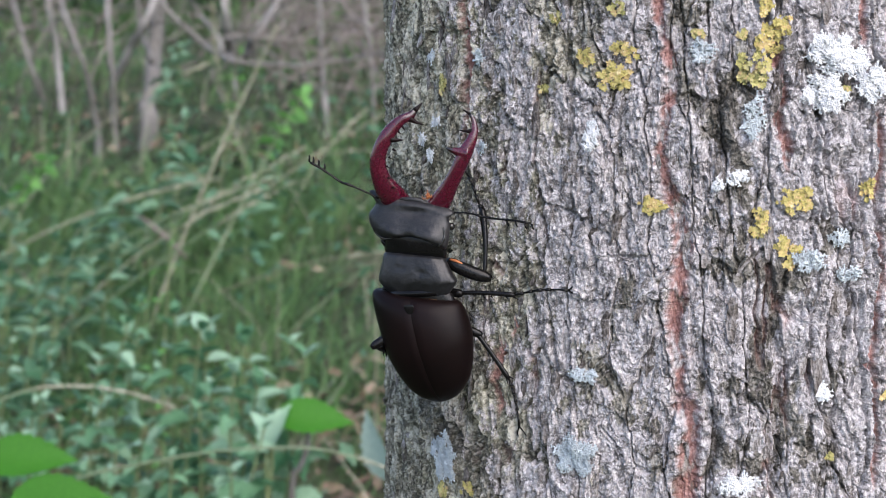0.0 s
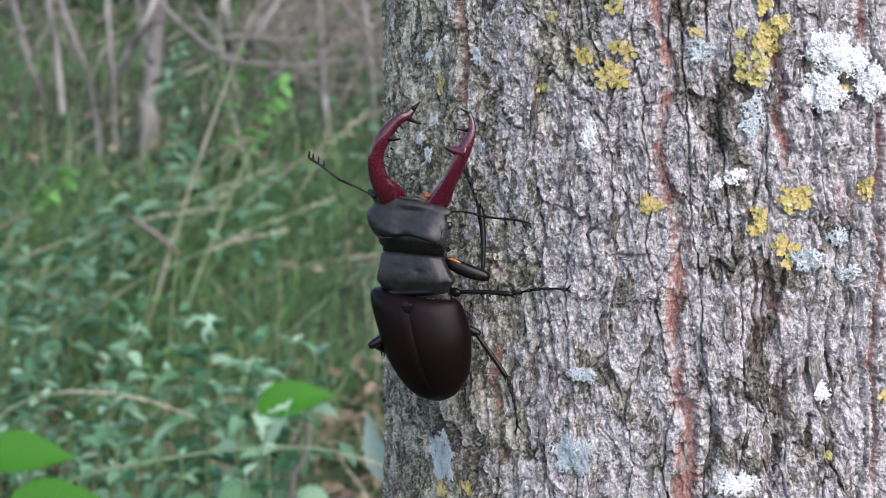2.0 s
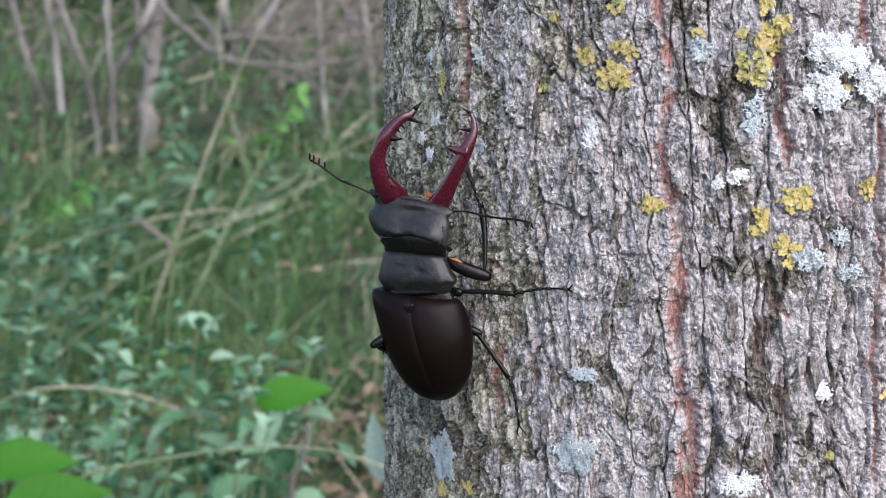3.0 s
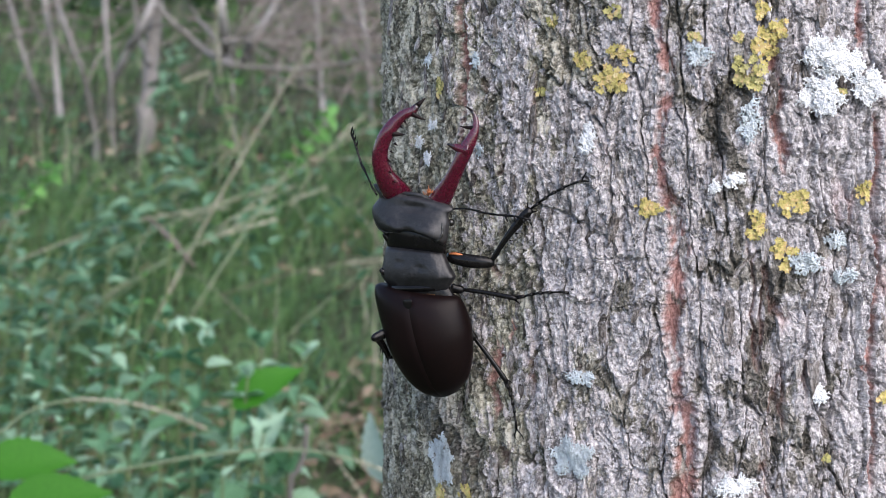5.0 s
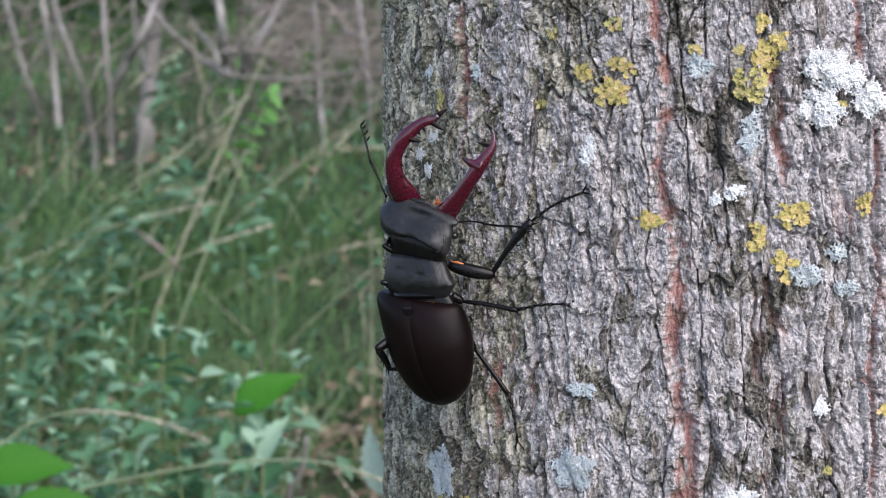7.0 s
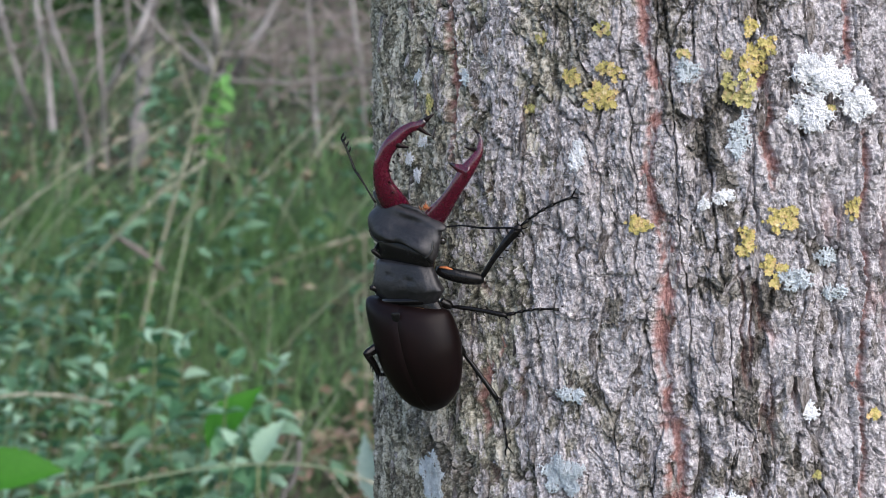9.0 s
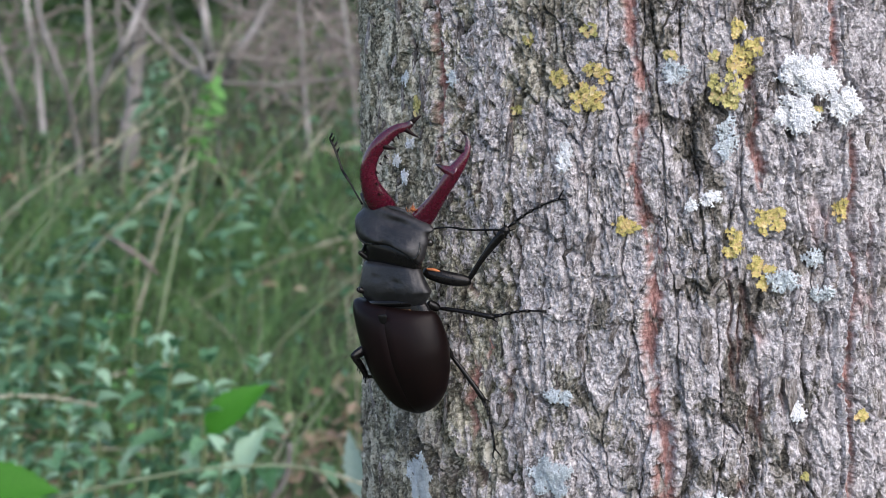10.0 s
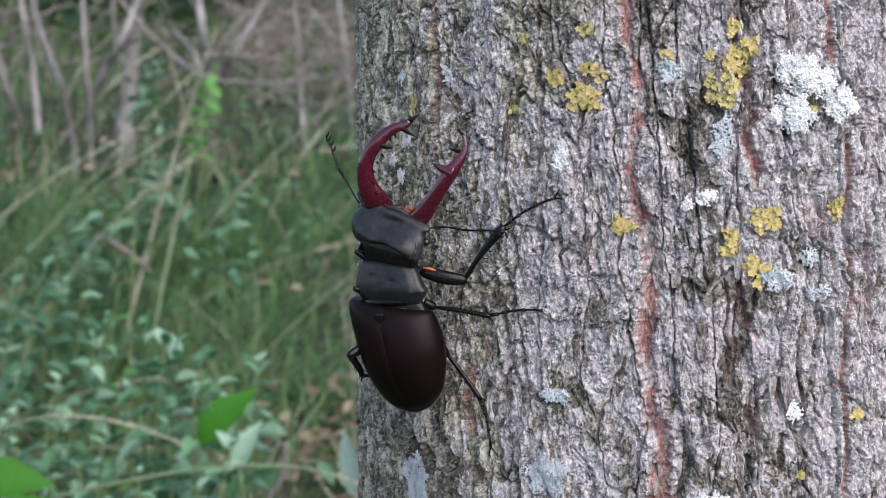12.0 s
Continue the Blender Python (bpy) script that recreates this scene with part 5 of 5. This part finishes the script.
for i in range(12):
    stalks.append((stalk(rng.uniform(-160, 600), rng.uniform(300, 520), rng.uniform(180, 380), rng.uniform(0.05, 0.35), rng.uniform(1.4, 2.2), rng.choice((0.0, 0.25, 0.35)), rng.choice((M_STRAW, M_CULM)),
                         "thin dry grass stalk with drooping seed head", 400 + i), rng.choice((1, 1, 1, -1)) * rng.uniform(22, 70), rng.uniform(0.3, 0.9), rng.uniform(0, 1)))
long_gust = [(0, 18), (0.3, 18), (0.6, 19), (1.0, 15), (1.5, 19.5), (2.0, 15), (2.5, 14), (3.0, 17), (4.0, 22), (5.0, 24), (5.5, 22), (6.0, 19.5), (6.5, 18.5), (7.0, 19), (8.0, 15), (9.0, 12), (10.0, 13), (12.0, 13)]
tall = [(stalk(250, 620, 630, 0.06, 4.6, 0.0, M_STRAW, "long thin pale culm leaning with the wind", 21), long_gust, 2.0), (stalk(300, 620, 515, 0.04, 4.4, 0.0, M_CULM, "green stalk topped with young lime leaves", 22, 13), culm_gust, 0.0)]
# a dead blade that hangs on the long culm
bm = bmesh.new()
u = K * (tall[0][0].location - VIEW.translation).length
tube(bm, [tuple(Vector((-0.9, 0.1, 0.42)) * (u * q) + Vector((2 * u, 0, 190 * u - 0.0012 * u * q * q))) for q in (-22, 10, 40, 70, 100)], [2 * u, 5 * u, 5.5 * u, 4 * u, 1.2 * u], 7, 0.4)
part("dry_blade", bm, M_TWIG, tall[0][0], "withered brown blade on the culm")
sprig = stalk(-60, 560, 330, 0.2, 3.6, 0.0, M_CULM, "short stalk with bright young leaves", 23, 15)


def arching_stalk(line, d, r, head, label, seed):
    """A long stalk that rises from the ground and bows over: a line of (across, down) at a distance."""
    rng = random.Random(seed)
    foot = foot_below(spot(*line[0], d))
    root = thing("grass_stalk", Matrix.Translation(foot), label, "grass stalk", "tall grass stalks")
    pts = spline([(0, 0, -0.005)] + [tuple(VIEW @ spot(x, y, d + 0.004 * i) - foot) for i, (x, y) in enumerate(line)], 40)
    u = K * d
    bm = bmesh.new()
    tube(bm, pts, [r * u * (1 - 0.5 * i / 39) for i in range(40)], 6)
    part("culm", bm, M_CULM, root)
    bm = bmesh.new()
    for i in range(int(620 * head)):
        k = 39 - int(40 * head * rng.random())
        p, q = Vector(pts[min(k, 38)]), Vector(pts[min(k, 38) + 1])
        p = p.lerp(q, rng.random())
        side = Vector((rng.gauss(0, 1), rng.gauss(0, 1), rng.gauss(0, 1))).normalized()
        e = p + (q - p).normalized() * rng.uniform(6, 14) * u + side * rng.uniform(2, 6) * u
        tube(bm, [p, p.lerp(e, 0.55), e], [0.5 * u, 1.7 * u, 0.3 * u], 5)
    part("seed_head", bm, M_STRAW, root, "feathery straw-coloured seed head")
    return root


swaying.append((arching_stalk([(10, 920), (130, 850), (240, 822), (400, 796), (540, 792), (620, 806), (690, 830)], 0.86, 3.4, 0.14, "long arching grass stalk with pale seed head", 61), 0.35, 0.4, 0.0))
nodding = arching_stalk([(-90, 860), (-40, 740), (40, 694), (130, 684), (220, 694), (298, 718)], 0.84, 2.8, 0.5, "nodding straw-coloured grass stalk", 62)


def on_ground(px, py):
    """Where a line of sight of the first view meets the ground, in the world."""
    eye, way = VIEW.translation, (VIEW.to_3x3() @ spot(px, py, 1.0))
    d = 0.5
    while (eye + way * d).z > float(ground_z((eye + way * d).x, (eye + way * d).y)) and d < 8:
        d += 0.01
    return eye + way * d


# single dry leaves and a fallen twig that stand out from the litter
LEAF["dry"] = leaf_mesh("dry_leaf", M_DEAD, 0.6, 5, 0.35)
for i, (px, py, s) in enumerate([(640, 652, 0.045), (352, 640, 0.035), (300, 724, 0.04), (596, 760, 0.05), (560, 838, 0.045), (640, 830, 0.04), (470, 420, 0.05), (440, 300, 0.06), (500, 410, 0.05), (420, 366, 0.045)]):
    ob = new("dry_leaf", LEAF["dry"])
    ob.matrix_basis = Matrix.LocRotScale(on_ground(px, py) + Vector((0, 0, 0.012)), Euler((0.3 * math.sin(i), -0.3 + 0.3 * math.cos(i * 2), 2.1 * i)), (s, s, s))
    tagged(ob, "curled brown dry leaf lying in the grass", "leaf", "dry leaves on the ground")
bm = bmesh.new()
foot = foot_below(spot(510, 900, 0.98))
rise = [(VIEW @ spot(x, y, 0.98 - 0.004 * i)) - foot for i, (x, y) in enumerate([(516, 880), (530, 830), (544, 790), (546, 748)])]
tube(bm, [tuple(p) for p in spline([(0, 0, -0.01)] + [tuple(p) for p in rise], 12)], [0.0030 - 0.0001 * i for i in range(12)], 7)
ob = new("twig", mesh_of(bm, "twig", M_SHRUB))
ob.matrix_basis = Matrix.Translation(foot)
tagged(ob, "short bare brown twig sticking up from litter", "twig")


# ---- what moves ----
def lerp_table(table, t):
    return float(np.interp(t, [r[0] for r in table], [r[1] for r in table]))


def motions():
    ticks = [i * 0.25 for i in range(49)]
    # the wind in herbs and grass
    for ob, amount, phase, lean in swaying:
        m = ob.matrix_basis.copy()
        walk(ob, [(t, m @ pose(0, 0, 0, 0.5 * amount * math.sin(2.3 * t + phase), amount * (0.35 * lerp_table(gust, t) / 5 + 0.6 * math.sin(3.1 * t + phase) + 0.3 * math.sin(7.3 * t + 2 * phase)))) for t in ticks])
    for ob, lean, share, delay in stalks:
        m = ob.matrix_basis.copy()
        walk(ob, [(t, m @ pose(0, 0, 0, 0, lean + share * (lerp_table(gust, max(0, t - delay)) + 2.2 * math.sin(4.1 * t + 5 * delay)))) for t in ticks])
    for ob, wind, off in tall:
        m = ob.matrix_basis.copy()
        walk(ob, [(t, m @ pose(0, 0, 0, 0, off + lerp_table(wind, t) + 0.8 * math.sin(5 * t + off))) for t in ticks])
    m = nodding.matrix_basis.copy()
    nod = [(0, 0), (1, 3), (2, 2), (3, 1), (5, 4), (6, 6), (7, 5), (9, -6), (10.5, -9), (12, 5)]
    walk(nodding, [(t, m @ pose(0, 0, 0, 0, lerp_table(nod, t) + 0.8 * math.sin(4 * t))) for t in ticks])
    m = sprig.matrix_basis.copy()
    walk(sprig, [(t, m @ pose(0, 0, 0, 0, a)) for t, a in [(0, 18), (0.3, -8), (0.6, 17), (1.0, -12), (1.5, 5), (2.0, 26), (2.5, 2), (3.0, 33), (4.0, 25), (5.0, 21), (5.5, 6), (6.0, -14), (6.5, -20), (7.0, -14), (8.0, -24), (9.0, -30), (10.0, -22), (11.0, -26), (12.0, -20)]])
    # the leaf tossed by the wind: middle of the leaf in the first view
    m = wind_leaf.matrix_basis.copy()
    u = K * 0.95
    tossed = [(0, 550, 740), (0.2, 516, 712), (0.4, 500, 696), (0.6, 516, 704), (0.8, 512, 700), (1.0, 500, 690), (1.2, 514, 698), (1.4, 482, 688), (1.6, 494, 696), (1.8, 504, 700), (2.0, 516, 708), (2.2, 518, 716), (2.4, 534, 722), (2.5, 545, 730), (2.6, 490, 680), (2.8, 498, 684), (3.0, 515, 698),
              (4.0, 480, 680), (4.8, 455, 660), (5.0, 470, 680), (5.2, 468, 690), (5.5, 472, 700), (5.8, 502, 712), (6.0, 492, 700), (6.5, 454, 688), (6.8, 484, 690), (7.0, 472, 672), (8.0, 440, 690), (9.0, 424, 706), (9.5, 432, 694), (10.0, 446, 688), (10.5, 462, 690), (11.0, 450, 690), (11.5, 454, 680), (12.0, 436, 704)]
    lift = [(t, (550 - x) * 0.42) for t, x, _ in tossed]
    walk(wind_leaf, [(t, m @ pose((x - 66 * math.cos(radians(a)) - 484) * u, 0, (742 - y - 66 * math.sin(radians(a))) * u)) for (t, x, y), (_, a) in zip(tossed, lift)])
    walk(wind_blade, [(t, leaf_turn(a, 1.0)) for t, a in lift])
    for i, (ob, blade) in enumerate(corner + low_leaf + [pale_leaf]):
        m = ob.matrix_basis.copy()
        walk(ob, [(t, m @ pose(0.002 * math.sin(2.7 * t + i), 0, 0.003 * math.sin(3.7 * t + 2 * i), 0, 3 * math.sin(3.3 * t + i))) for t in ticks])

    # the beetle climbs a little and swings its head
    m = beetle.matrix_basis.copy()
    climb = [(0, 0, 0, 0), (1.5, 0, 0, 0), (3.2, 0, 0, 0), (4.0, 2, -4, -1), (4.8, 4, -10, -4), (5.0, 6, -14, -6), (5.2, 7, -19, -8), (5.5, 8, -24, -10), (6.0, 7, -23, -10), (7.0, 7, -22, -10), (9.0, 6, -21, -10), (12.0, 6, -21, -10)]

    def body(x, y, turn):
        return pose(x * S, 0, -y * S, 0, 0, turn)

    walk(beetle, [(t, m @ body(x, y, turn)) for t, x, y, turn in climb])
    h0 = beetle_head.location.copy()
    walk(beetle_head, [(t, Matrix.Translation(h0) @ pose(0, 0, 0, 0, a)) for t, a in [(0, 0), (3.2, 0), (4.8, 0.5), (5.0, 1.5), (5.2, 6), (5.4, 9.5), (5.6, 10), (7.0, 10), (9.0, 9.5), (12.0, 10)]])
    f0 = feeler_l.location.copy()
    walk(feeler_l, [(t, Matrix.Translation(f0) @ pose(0, 0, 0, 0, a, b)) for t, a, b in [(0, 0, 0), (0.6, 3, 0), (1.5, 5, 0), (2.5, 1, 0), (3.2, 1, 0), (4.4, 6, -8), (4.8, 12, -25), (5.0, 22, -50), (5.3, 28, -90), (5.7, 30, -90), (6.0, 32, -80), (6.2, 31, -40), (6.4, 38, -6), (6.6, 36, 0), (7.0, 30, -15), (8.0, 16, -20), (9.0, 18, -25), (10.5, 20, -25), (12.0, 19, -25)]])
    f1 = feeler_r.location.copy()
    walk(feeler_r, [(t, Matrix.Translation(f1) @ pose(0, 0, 0, 0, a)) for t, a in [(0, 0), (3.2, 0), (4.8, -1), (5.2, -6), (5.5, -11), (7.0, -14), (9.0, -17), (12.0, -16)]])
    # the feet keep their hold while the body shifts
    for ob, j0, j1, k in leg_moves:
        rows = []
        for t, f in [(0, 0), (3.2, 0), (3.7, 0.25), (4.0, 0.5), (4.4, 0.85), (4.8, 1), (5.0, 1), (5.2, 1), (5.5, 1), (6.0, 1), (7.0, 1), (9.0, 1), (12, 1)]:
            hold = [float(np.interp(t, [c[0] for c in climb], [c[i] for c in climb])) for i in (1, 2, 3)]
            back = body(*hold).inverted()
            a = back @ j0[k].lerp(j1[k], f)
            b = back @ j0[k + 1].lerp(j1[k + 1], f)
            if k == 0:
                a = j0[0]
            rows.append((t, seg_frame(a, b)))
        walk(ob, rows)


motions()
